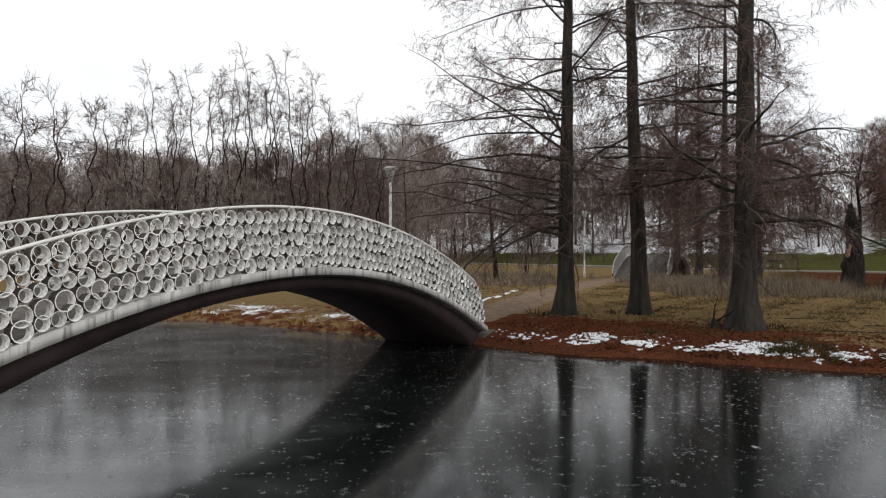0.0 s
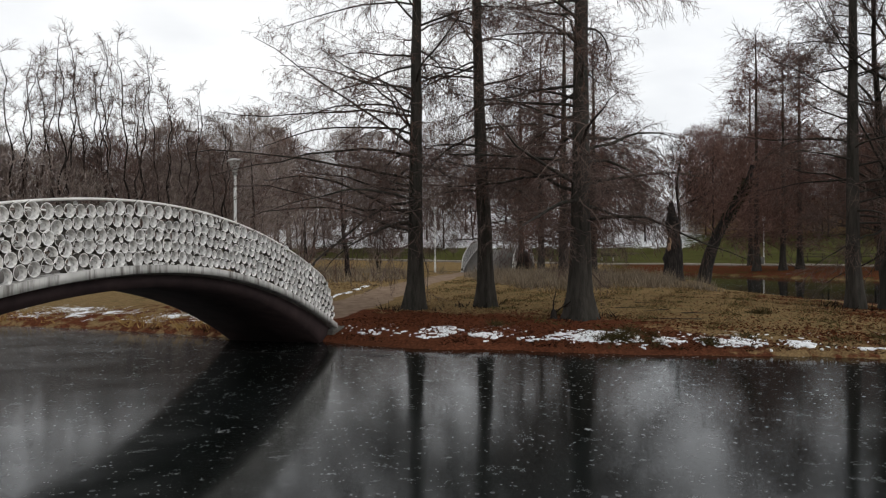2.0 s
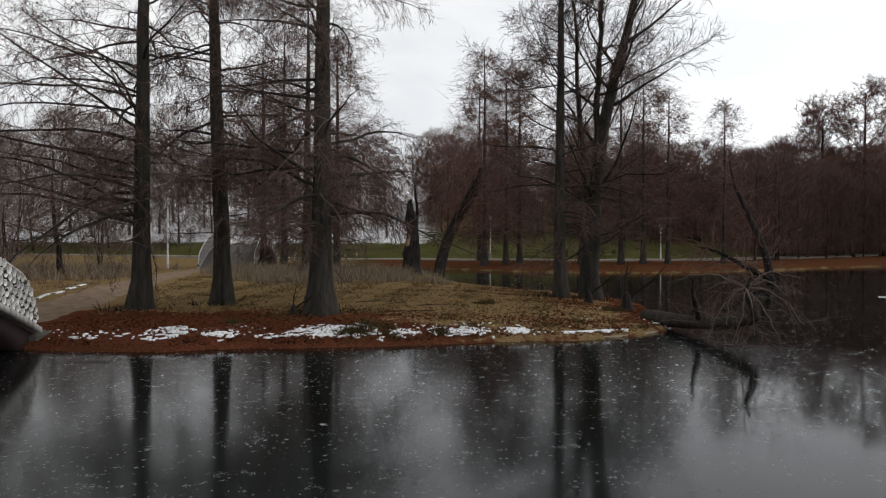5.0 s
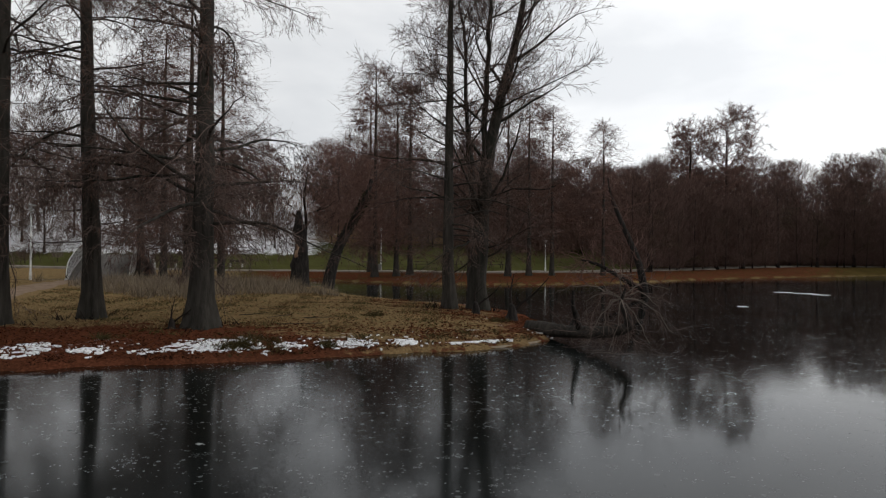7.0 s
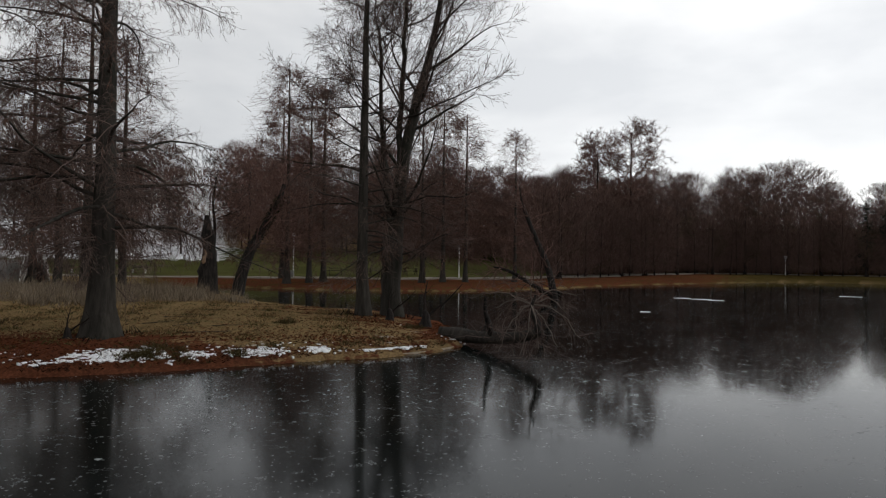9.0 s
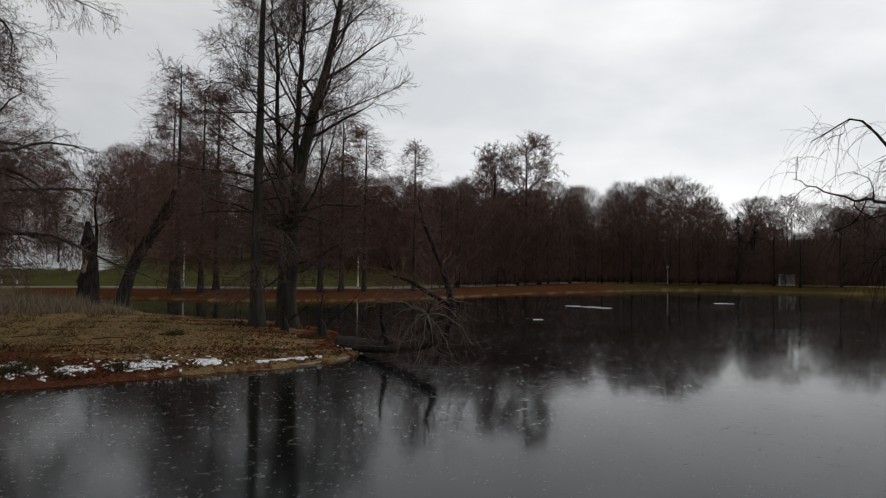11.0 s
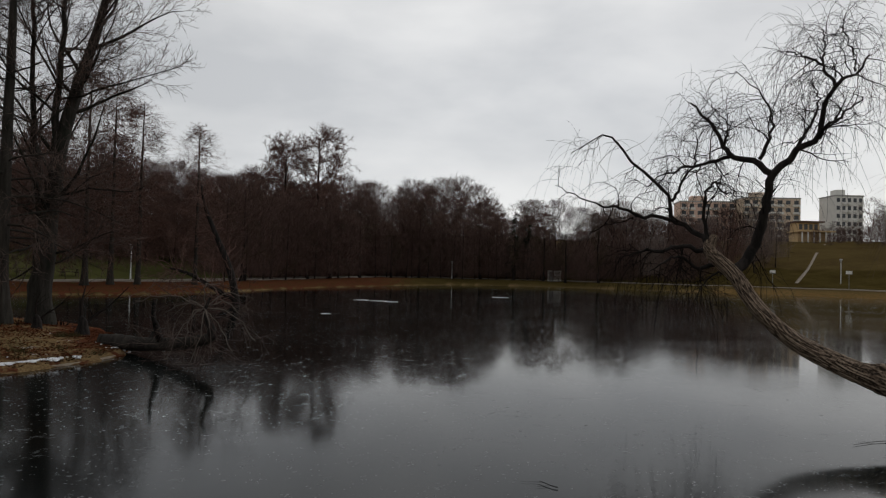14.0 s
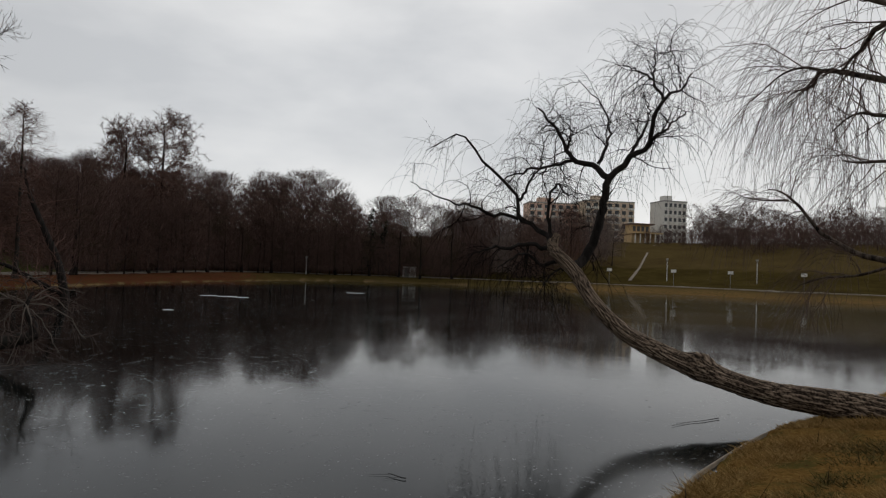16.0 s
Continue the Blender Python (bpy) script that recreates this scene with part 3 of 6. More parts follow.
def broadleaf(seed, h, r, fork, spread_, up=0.06, twigs=5, group="bare trees", label="bare broadleaf tree with a fine twiggy crown", limbs=7, bark=None, twig=None, curl=0.16, lean=(0, 0), dense=6, stems=1, weep=0.0, fine=0.012, rise=46, hero=False, out=0.35):
    """Bare crown: trunk or stems, limbs that rise and fan out, and two or three orders of twigs."""
    rng = np.random.default_rng(seed)
    Ps, Rs = [], []
    for i in range(stems):
        a = 2 * np.pi * i / max(stems, 1) + rng.random()
        o = 0.0 if stems == 1 else spread_ * out
        p, q = trunk_line(rng, h * (0.8 + 0.2 * rng.random()), r, r * 0.5, (lean[0] + o * math.cos(a), lean[1] + o * math.sin(a)), 12, 0.12 + curl * 0.6)
        Ps.append(p)
        Rs.append(q)
    P, R = np.concatenate(Ps), np.concatenate(Rs)
    wood = [tubes(P, R, 10)]
    L1, S1 = grow(rng, P, R, limbs, fork / h, 0.93, (spread_, spread_ * 0.4), rise, 8, -up, curl, 0.45, 0.14, 0.02)
    L2, S2 = grow(rng, L1, S1, dense, 0.2, 0.98, (spread_ * 0.5, spread_ * 0.25), 38, 5, -up * 0.7 + weep * 0.3, curl, 0.5, 0.04, fine)
    tw = [tubes(L2, S2, 3)]
    if not hero:
        tw.append(tubes(L1, S1, 4))
    L3, S3 = grow(rng, L2, S2, twigs, 0.15, 1.0, (spread_ * 0.26, spread_ * 0.15), 36, 3, -up * 0.5 + weep, curl, 0.6, 0.016, fine * 0.7)
    tw.append(tubes(L3, S3, 3))
    return thing_tree("bare_tree", label, "tree", group, bark or BARK_FAR, twig or TWIG, wood, tw, (), (L1, S1) if hero else None)


def forked_tree():
    """The big tree at the tip of the spit: a dark trunk that forks low, with two leaders and upswept wands."""
    rng = np.random.default_rng(15)
    side = np.array([0.707, -0.707])

    def leader(pts, k):
        L = smooth_line([(side[0] * a + 0.707 * b, side[1] * a + 0.707 * b, z) for a, b, z in pts], k)
        L[1:-1] += rng.normal(size=(k - 2, 3)) * 0.03
        return L

    main = leader(((0, 0, -0.25), (0.02, 0, 1.2), (0.08, 0, 2.8), (0.2, 0, 4.1), (0.35, 0, 5.9), (0.8, 0.1, 8.1), (1.25, 0.2, 9.9), (1.7, 0.3, 11.9), (2.2, 0.3, 15.4)), 24)
    r_main = np.interp(main[:, 2], [-0.2, 0.5, 3, 6, 10, 15.4], [0.56, 0.37, 0.31, 0.235, 0.15, 0.03])
    twin = leader(((0.3, 0, 4.6), (0.22, 0.1, 6.4), (0.26, 0.2, 8.9), (0.42, 0.2, 11.9), (0.3, 0.4, 14.8)), 24)
    back = leader(((0.1, 0, 2.6), (-0.25, 0.3, 5.0), (-0.5, 0.6, 7.5), (-0.6, 0.9, 10.5), (-0.9, 1.0, 13.0)), 24)
    P = np.array([main, twin, back])
    R = np.array([r_main, np.linspace(0.17, 0.03, 24), np.linspace(0.15, 0.03, 24)])
    wood = [tubes(P[:1], R[:1], 20, 1 + 0.05 * rng.normal(size=(1, 24, 20))), tubes(P[1:], R[1:], 12)]
    L1, S1 = grow(rng, P, R, 17, 0.30, 0.97, (4.3, 2.0), 58, 10, -0.055, 0.10, 0.42, 0.075, 0.018, taper=0.15)
    low, s_low = grow(rng, P[:1], R[:1], 12, 0.16, 0.42, (3.2, 3.6), 84, 10, -0.015, 0.17, 0.2, 0.045, 0.016, taper=0.2)
    L1, S1 = np.concatenate([L1, low]), np.concatenate([S1, s_low])
    L2, S2 = grow(rng, L1, S1, 9, 0.2, 1.0, (1.5, 0.8), 40, 6, -0.05, 0.13, 0.5, 0.02, 0.009)
    L3, S3 = grow(rng, L2, S2, 8, 0.15, 1.0, (0.8, 0.5), 36, 3, -0.04, 0.14, 0.6, 0.010, 0.0065)
    L4, S4 = grow(rng, L3, S3, 3, 0.2, 1.0, (0.4, 0.3), 36, 2, -0.02, 0.14, 0.8, 0.007, 0.0055)
    return thing_tree("bare_tree", "big bare tree with a low-forking dark trunk and upswept fine twigs", "tree", "bare trees", BARK_MID, TWIG, wood, [tubes(L2, S2, 3), tubes(L3, S3, 3), slivers(rng, L4, S4 * 1.5)], (), (L1, S1))


def corkscrew(seed, h, stems=4):
    """A curly willow: several wavy stems from one foot, wavy upright branches and a thin haze of twigs."""
    rng = np.random.default_rng(seed)
    k = 30
    z = np.linspace(0, 1, k)
    P, R = [], []
    for i in range(stems):
        a = 2 * np.pi * (i + rng.random() * 0.6) / stems
        o = h * rng.uniform(0.06, 0.17)
        hh = h * rng.uniform(0.78, 1.0)
        f, p = rng.uniform(3.2, 5.2), rng.uniform(0, 6.28)
        amp = rng.uniform(0.08, 0.2) * np.clip(z * 3, 0, 1)
        drift = np.cumsum(rng.normal(size=(2, k)), axis=1) * 0.075
        P.append(np.stack([o * math.cos(a) * z ** 0.8 + amp * np.sin(f * 6.28 * z + p) + drift[0], o * math.sin(a) * z ** 0.8 + amp * np.cos(f * 5.4 * z + p) + drift[1], hh * z - 0.25], 1))
        R.append(np.interp(z, [0, 0.1, 1], [0.14, 0.10, 0.02]))
    P, R = np.array(P), np.array(R)
    L1, S1 = grow(rng, P, R, 12, 0.22, 0.98, (3.4, 1.1), 40, 10, -0.05, 0.23, 0.5, 0.05, 0.022)
    L2, S2 = grow(rng, L1, S1, 7, 0.15, 1.0, (1.5, 0.8), 40, 6, -0.03, 0.28, 0.6, 0.022, 0.015)
    L3, S3 = grow(rng, L2, S2, 8, 0.1, 1.0, (0.8, 0.5), 42, 2, 0.02, 0.2, 0.8, 0.016, 0.013)
    return thing_tree("bare_tree", "tall bare curly willow with wavy upright stems", "tree", "tall wavy willows behind the bridge", BARK_FAR, TWIG, [tubes(P, R, 7)], [tubes(L1, S1, 4), tubes(L2, S2, 3), slivers(rng, L3, S3 * 1.4)])


def round_cypress(seed, h, r, reach, low=0.30):
    """An old bald cypress of the far shore: bare lower trunk, layered limbs and a broad rounded top."""
    rng = np.random.default_rng(seed)
    P, R = trunk_line(rng, h, r, 0.35, (0.3, 0.2), 16, 0.08, 0.1)
    u = np.linspace(0, 1, 9)
    wide = reach * np.array([0.55, 0.75, 0.9, 1.0, 1.0, 0.95, 0.85, 0.65, 0.4])
    tw = []
    for i in range(8):
        a, b = low + (0.985 - low) * u[i], low + (0.985 - low) * u[i + 1]
        L1, S1 = grow(rng, P, R, 9, a, b, (wide[i], wide[i + 1]), 74 - 26 * u[i], 7, -0.025, 0.14, 0.35, 0.10, 0.035)
        L2, S2 = grow(rng, L1, S1, 10, 0.25, 1.0, (reach * 0.32, reach * 0.22), 50, 4, -0.02, 0.2, 0.6, 0.04, 0.024, flat=0.2)
        L3, S3 = grow(rng, L2, S2, 20, 0.1, 1.0, (0.8, 0.6), 52, 2, 0.05, 0.3, 0.8, 0.024, 0.020, flat=0.2)
        tw += [tubes(L1, S1, 4), tubes(L2, S2, 3), slivers(rng, L3, S3 * 1.15)]
    return thing_tree("bald_cypress", "tall round-topped bald cypress across the lake", "tree", "bald cypresses across the lake", BARK_FAR, TWIG_RED, [tubes(P, R, 10)], tw)


def crown_fill(rng, seed, h, wide, low, twigs, fat, upright):
    """Twigs that fill a rounded, lumpy crown between the limbs, denser towards its skin."""
    u, a = rng.random(twigs), rng.random(twigs) * 2 * np.pi
    z = low + (1 - low) * u
    env = h * wide * np.sqrt(np.clip(1 - (np.abs(u - 0.42) / np.where(u > 0.42, 0.60, 0.62)) ** 2.2, 0, 1))
    env = env * (1 + 0.16 * np.sin(3 * a + 7 * u + seed) + 0.13 * np.sin(5 * a - 11 * u + 2 * seed))
    rad = env * rng.random(twigs) ** 0.45
    B = np.stack([rad * np.cos(a), rad * np.sin(a), z * h * 0.97], 1)
    D = np.stack([np.cos(a), np.sin(a), np.full(twigs, 0.9 + upright)], 1) + rng.normal(size=(twigs, 3)) * 0.55
    D /= np.linalg.norm(D, axis=1, keepdims=True)
    L = h * rng.uniform(0.05, 0.10, twigs)[:, None]
    return np.stack([B - D * L * 0.5, B + D * L * 0.5], 1), np.repeat((fat * rng.uniform(0.5, 1.1, twigs))[:, None], 2, 1)


def wood_tree(seed, h, r, twigs, twig, wide=0.30, low=0.22, fat=0.022, label="bare grey-brown woodland tree with a rounded twiggy crown", group="bare woodland trees", upright=0.5, limbs=20):
    """A tree of the far woods: trunk, limbs and a rounded, lumpy crown of very many fine twigs."""
    rng = np.random.default_rng(seed)
    P, R = trunk_line(rng, h * 0.9, r, r * 0.5, (rng.normal() * 0.5, rng.normal() * 0.5), 9, 0.2)
    L1, S1 = grow(rng, P, R, limbs, low + 0.05, 0.97, (h * wide * 1.05, h * 0.11), 50, 5, -0.07, 0.16, 0.5, 0.10, 0.03)
    L2, S2 = grow(rng, L1, S1, 6, 0.2, 1.0, (h * 0.15, h * 0.08), 42, 3, -0.05, 0.2, 0.6, 0.045, fat)
    L3, S3 = grow(rng, L2, S2, 7, 0.1, 1.0, (h * 0.085, h * 0.06), 42, 2, -0.1 * upright, 0.2, 0.7, fat * 1.1, fat * 0.8)
    C, S = crown_fill(rng, seed, h, wide, low, twigs, fat, upright)
    return thing_tree("bare_tree", label, "tree", group, BARK_FAR, twig, [tubes(P, R, 7)], [tubes(L1, S1, 3), slivers(rng, L2[:, ::2], S2[:, ::2] * 1.4), slivers(rng, L3, S3 * 1.2), slivers(rng, C, S)])


def conifer(seed, h, r):
    rng = np.random.default_rng(seed)
    P, R = trunk_line(rng, h, r, r * 0.3, (0, 0), 10, 0.03, 0.08)
    L1, S1 = grow(rng, P, R, 60, 0.15, 0.98, (h * 0.2, h * 0.04), 88, 4, 0.06, 0.08, 0.3, 0.06, 0.02)
    L2, S2 = grow(rng, L1, S1, 12, 0.1, 1.0, (h * 0.06, h * 0.035), 50, 3, 0.12, 0.12, 0.9, 0.06, 0.035)
    return thing_tree("fir_tree", "dark green fir standing among bare trees", "tree", "firs", BARK_FAR, LEAF_FIR, [tubes(P, R, 8)], [tubes(L1, S1, 3), tubes(L2, S2, 3)])


# ---- ground and lake ----
NEAR_SHORE = [(-100, 26), (-40, 14), (-14, 9.3), (-7.5, 6.3), (-2.5, 4.2), (2, 2.7), (5, 0.0), (7.3, -2.4), (8.55, -3.2), (10.5, -4.6), (11.5, -5.45), (13.2, -7.15), (15.5, -9.4), (20, -16), (30, -32), (45, -52), (66, -64)]
FAR_SHORE = [(84, -58), (89, -48), (95, -41), (108, -31), (114, -6), (117, 12), (112, 26), (90, 31), (69, 34), (56, 33), (44, 34), (35.5, 40), (34, 47), (29.5, 53), (25, 60), (15, 65), (3, 68)]
SPIT_BACK = [(2, 62), (8, 57.5), (16, 53.5), (21, 47), (24.5, 42), (25.5, 38.2), (23.2, 35), (21.3, 29), (21.6, 23), (21.6, 19.3), (19.6, 16.3), (16.8, 13.3)]
SPIT_FRONT = [(14.9, 12.0), (13.4, 11.9), (11.9, 12.3), (9.9, 13.1), (8.6, 13.5), (7.4, 14.0), (6.2, 14.5), (4.65, 15.35), (2.84, 15.9), (1.3, 17.2), (-0.3, 18.6), (-3.1, 20.2), (-6.7, 22.8), (-9.6, 24.0), (-16, 27), (-30, 33), (-100, 58)]
PROMENADE = [(-30, 132), (-8, 116), (10, 99), (28, 72), (45, 56), (60, 47), (90, 43), (118, 37), (127, 14), (124, -6), (118, -34), (104, -47), (99, -60), (80, -76)]


def closed(pts, rounds=1):
    p = np.array(pts, float)
    for _ in range(rounds):
        q = np.roll(p, -1, 0)
        p = np.stack([0.75 * p + 0.25 * q, 0.25 * p + 0.75 * q], 1).reshape(-1, 2)
    return p


LAKE = closed(NEAR_SHORE + FAR_SHORE + SPIT_BACK + SPIT_FRONT)
PROM_LINE = smooth_line(PROMENADE, 70)
PATH_LINE = smooth_line([(-0.6, 19.0), (1.6, 22.5), (4.5, 30), (8.5, 40), (13.2, 49), (14.3, 50.3)], 30)


def seg_dist(x, y, line, loop=False):
    """Distance to a line, and the sign of the side where it is a loop (negative inside)."""
    a = line if loop else line[:-1]
    b = np.roll(line, -1, 0) if loop else line[1:]
    best = np.full(x.shape, 1e9)
    inside = np.zeros(x.shape, bool)
    for (ax, ay), (bx, by) in zip(a, b):
        dx, dy = bx - ax, by - ay
        t = np.clip(((x - ax) * dx + (y - ay) * dy) / (dx * dx + dy * dy + 1e-12), 0, 1)
        best = np.minimum(best, (x - ax - t * dx) ** 2 + (y - ay - t * dy) ** 2)
        if loop:
            hit = ((ay > y) != (by > y)) & (x < (bx - ax) * (y - ay) / (by - ay + 1e-12) + ax)
            inside ^= hit
    best = np.sqrt(best)
    return np.where(inside, -best, best) if loop else best


def smooth01(v):
    v = np.clip(v, 0, 1)
    return v * v * (3 - 2 * v)


def behind_prom(x, y):
    """Metres beyond the promenade, as seen from the near bank; negative on this side."""
    d = seg_dist(x, y, PROM_LINE)
    ang = np.arctan2(PROM_LINE[:, 1], PROM_LINE[:, 0])
    rad = np.hypot(PROM_LINE[:, 0], PROM_LINE[:, 1])
    o = np.argsort(ang)
    lim = np.interp(np.arctan2(y, x), ang[o], rad[o], left=rad[o][0], right=rad[o][-1])
    return np.where(np.hypot(x, y) > lim, d, -d)


def wave(x, y, s, ph):
    return np.sin(x / s + ph) * np.cos(y / s * 1.13 + ph * 1.7) + 0.5 * np.sin((x + y) / s * 1.9 + ph * 2.3)


def heights(x, y):
    d = seg_dist(x, y, LAKE, True)
    d = d + np.where(np.abs(d) < 4, 0.09 * wave(x, y, 0.5, 2.0) + 0.05 * wave(x, y, 0.23, 0.7), 0)
    near = smooth01((9 - y + np.minimum(0, -x) * 0.2) / 5) * smooth01((60 - x) / 20)
    land = 0.10 + 0.20 * (1 - np.exp(-np.clip(d, 0, None) / 1.0)) + 0.20 * smooth01(d / 7)
    land = land + near * (0.02 + 0.30 * smooth01(d / 3.5))
    land = land + 0.035 * wave(x, y, 0.9, 1.0) * smooth01(d / 1.5) + 0.04 * wave(x, y, 3.1, 0.3) * smooth01(d / 2)
    e = behind_prom(x, y)
    land = land + 0.45 * smooth01((x - 60) / 50) * smooth01(d / 6)
    land = land + np.where(e > 3, 12.5 * smooth01((e - 3) / 105) * 1.0 + 0.06 * np.clip(e - 3, 0, 60) * (1 - smooth01((e - 3) / 105)), 0)
    return np.where(d > 0, land, np.maximum(-0.6, 0.10 + d * 0.9)), d, e


def axis(stops):
    """Grid lines: (from, step), ..., end."""
    out = []
    for (a, st), (b, _) in zip(stops[:-1], stops[1:]):
        out.append(np.arange(a, b - 1e-6, st))
    return np.concatenate(out + [[stops[-1][0]]])


GX = axis([(-2500, 500), (-500, 60), (-140, 8), (-36, 1.2), (-12, 0.3), (27, 0.8), (70, 2.5), (200, 10), (400, 100), (1000, 500), (2500, 1)])
GY = axis([(-2500, 500), (-500, 60), (-140, 6), (-40, 1.2), (-12, 0.35), (26, 0.6), (60, 2.0), (160, 10), (400, 100), (1000, 500), (2500, 1)])
gx, gy = np.meshgrid(GX, GY)
gz, gd, ge = heights(gx, gy)
nx, ny = len(GX), len(GY)
I = np.arange(nx * ny).reshape(ny, nx)
quads = np.stack([I[:-1, :-1], I[:-1, 1:], I[1:, 1:], I[1:, :-1]], -1).reshape(-1, 4)
gme = mesh_np("ground", np.stack([gx, gy, gz], -1), quads, GROUND, True)


def set_attr(me, name, values):
    at_ = me.attributes.new(name, "FLOAT", "POINT")
    at_.data.foreach_set("value", np.ascontiguousarray(values, np.float32).ravel())


spit = smooth01((gy - 9) / 3) * smooth01((32 - gx) / 4) * smooth01((70 - gy) / 6)
front = smooth01((gy - 8) / 2) * smooth01((30 - gx) / 3) * smooth01((27 - gy) / 3)
litter = front * (1.25 * smooth01((5.4 - gd) / 2.6) * smooth01((11.5 - gx) / 5) + 0.36 * smooth01((2.0 - gd) / 1.2) + 0.40 * smooth01((gx - 14.5) / 2))
litter = litter * (0.35 + 0.65 * smooth01((gx + 1.5) / 2.5))
far_bank = (ge < -1.5) & (gd > 0) & ((gx > 27) | (gy > 56))
bear = np.degrees(np.arctan2(gx, gy))
litter = np.maximum(litter, np.where(far_bank, 0.66 * smooth01((bear - 25) / 4) * smooth01((76 - bear) / 6), 0))
snow = front * smooth01((2.6 - gd) / 0.8) * smooth01((gd - 0.45) / 0.4) * 0.06
left = smooth01((0 - gx) / 2) * smooth01((gy - 15) / 2)
snow = np.maximum(snow, left * smooth01((3.2 - gd) / 1.0) * smooth01((gd - 0.3) / 0.5) * 0.32)
snow = np.maximum(snow, np.where((ge > 18) & (gy > 45), 0.68 * smooth01((ge - 14) / 8) * smooth01((35 - bear) / 5), 0))
pd = seg_dist(gx, gy, PATH_LINE)
path = smooth01((1.35 - pd) / 0.8) * spit
woodland = smooth01((bear - 58) / 4) * smooth01((83 - bear) / 3) * (ge > 1.5) + smooth01((-3 - bear) / 3) * smooth01((gy - 45) / 8)
litter = np.maximum(litter, 0.45 * np.clip(woodland, 0, 1))
lawn = np.where((ge > 1) & (ge < 30), 0.9, 0) + np.where((ge > 1) & (gy < 10), 0.75, 0)
lawn = np.where((gx > 78) & (gy < 18) & (ge <= 2) & (gd > 0), 0.8 - 0.7 * smooth01((-8 - gy) / 8) * smooth01((6 - gd) / 4), lawn)
lawn = np.where(far_bank & (bear > 26) & (bear < 97), 0.95, lawn)
green = np.where((ge > 1) & (ge < 30) & (gy > 30), 0.9, 0)
for nm, val in (("green", green), ("litter", litter), ("snow", snow), ("path", path), ("lawn", np.clip(lawn, 0, 1)), ("gold", np.maximum(smooth01((7 - gy - 0.3 * np.abs(gx)) / 2) * smooth01((40 - gx) / 5), 0.6 * smooth01((gx - 75) / 5) * smooth01((-8 - gy) / 8) * smooth01((6 - gd) / 4)))):
    set_attr(gme, nm, val)
ground = tagged(new("ground", gme), "winter park ground with dry grass, rust litter and thawing snow", "ground", kind="structure")
ice = tagged(new("water", mesh_np("water", [(-400, -200, 0), (400, -200, 0), (400, 300, 0), (-400, 300, 0)], np.array([[0, 1, 2, 3]]), ICE)), "dark frozen lake surface with white flecks and dull reflections", "lake", kind="structure")


def ground_z(x, y):
    return float(heights(np.array([float(x)]), np.array([float(y)]))[0][0])


def ribbon(line, width, lift, thick=0.05):
    """A strip along a line, laid on the ground."""
    t = np.gradient(line, axis=0)
    t /= np.linalg.norm(t, axis=1, keepdims=True)
    n = np.stack([-t[:, 1], t[:, 0]], 1) * width / 2
    z = heights(line[:, 0], line[:, 1])[0] + lift
    A, B = line + n, line - n
    V = np.concatenate([np.column_stack([A, z]), np.column_stack([B, z]), np.column_stack([A, z - thick - 0.3]), np.column_stack([B, z - thick - 0.3])])
    k = len(line)
    i = np.arange(k - 1)
    F = np.concatenate([np.stack([i + a, i + b, i + b + 1, i + a + 1], 1) for a, b in ((k, 0), (0, 2 * k), (3 * k, k))])
    return V, F


tagged(new("promenade", mesh_np("promenade", *ribbon(smooth_line(PROMENADE, 160), 5.2, 0.10), PROM)), "pale asphalt lakeside promenade", "path", kind="structure")
# stone edging along the near bank and the tip of the spit
for line, w, lift in ((smooth_line([(2.6, 2.45), (5.25, 0.0), (7.35, -2.3), (8.65, -3.1), (10.55, -4.5), (11.5, -5.3)], 60), 0.035, 0.03), (smooth_line([(12.1, 12.3), (12.6, 12.17), (13.5, 12.0), (14.9, 12.1), (15.6, 12.55)], 30), 0.10, 0.02)):
    k = ribbon(line, w, lift, 0.2)
    k[0][:, 2] = np.where(np.arange(len(k[0])) < 2 * len(line), 0.045, -0.3)
    tagged(new("kerb", mesh_np("kerb", *k, STONE_EDGE)), "low pale stone edging along the lake bank", "kerb", kind="structure")


snow_line = PATH_LINE[(PATH_LINE[:, 1] > 21.5) & (PATH_LINE[:, 1] < 33)] + np.array([-1.55, 0.35])
rs = np.random.default_rng(2)
for i in range(0, len(snow_line) - 1):
    run = np.linspace(snow_line[i], snow_line[i + 1], 7)[: 4 + int(3 * rs.random())] + rs.normal(size=2) * 0.05
    tagged(new("snow_streak", mesh_np("snow_streak", *ribbon(run, 0.10 + 0.10 * rs.random(), 0.035, 0.02), SNOW, True)), "thin streak of old snow beside the footpath", "snow", "snow streaks beside the path")


# ---- footbridges ----
SPAN = 14.72


def arch_z(s):
    return 0.53 + 0.437 * s - 0.02969 * s * s


def rail_h(s):
    """Height of the parapet above the deck edge, rounded off at both ends."""
    e = np.minimum(s, SPAN - s) + 0.2
    return 0.97 * np.sqrt(np.clip(1 - (1 - np.clip(e / 0.75, 0, 1)) ** 2, 0, 1)) * (0.97 + 0.03 * np.cos((s - SPAN / 2) / SPAN * np.pi))


def sweep(s, prof):
    """A closed profile (across, up) swept over the arch; prof(s) gives the points."""
    sec = np.array([[(v[0], si, arch_z(si) + v[1]) for v in prof(si)] for si in s])
    m, k = sec.shape[:2]
    V = sec.reshape(-1, 3)
    F = [(i * k + j, i * k + (j + 1) % k, (i + 1) * k + (j + 1) % k, (i + 1) * k + j) for i in range(m - 1) for j in range(k)]
    return V, np.array(F + [tuple(range(k))[:4], tuple((m - 1) * k + j for j in range(k))[::-1][:4]])


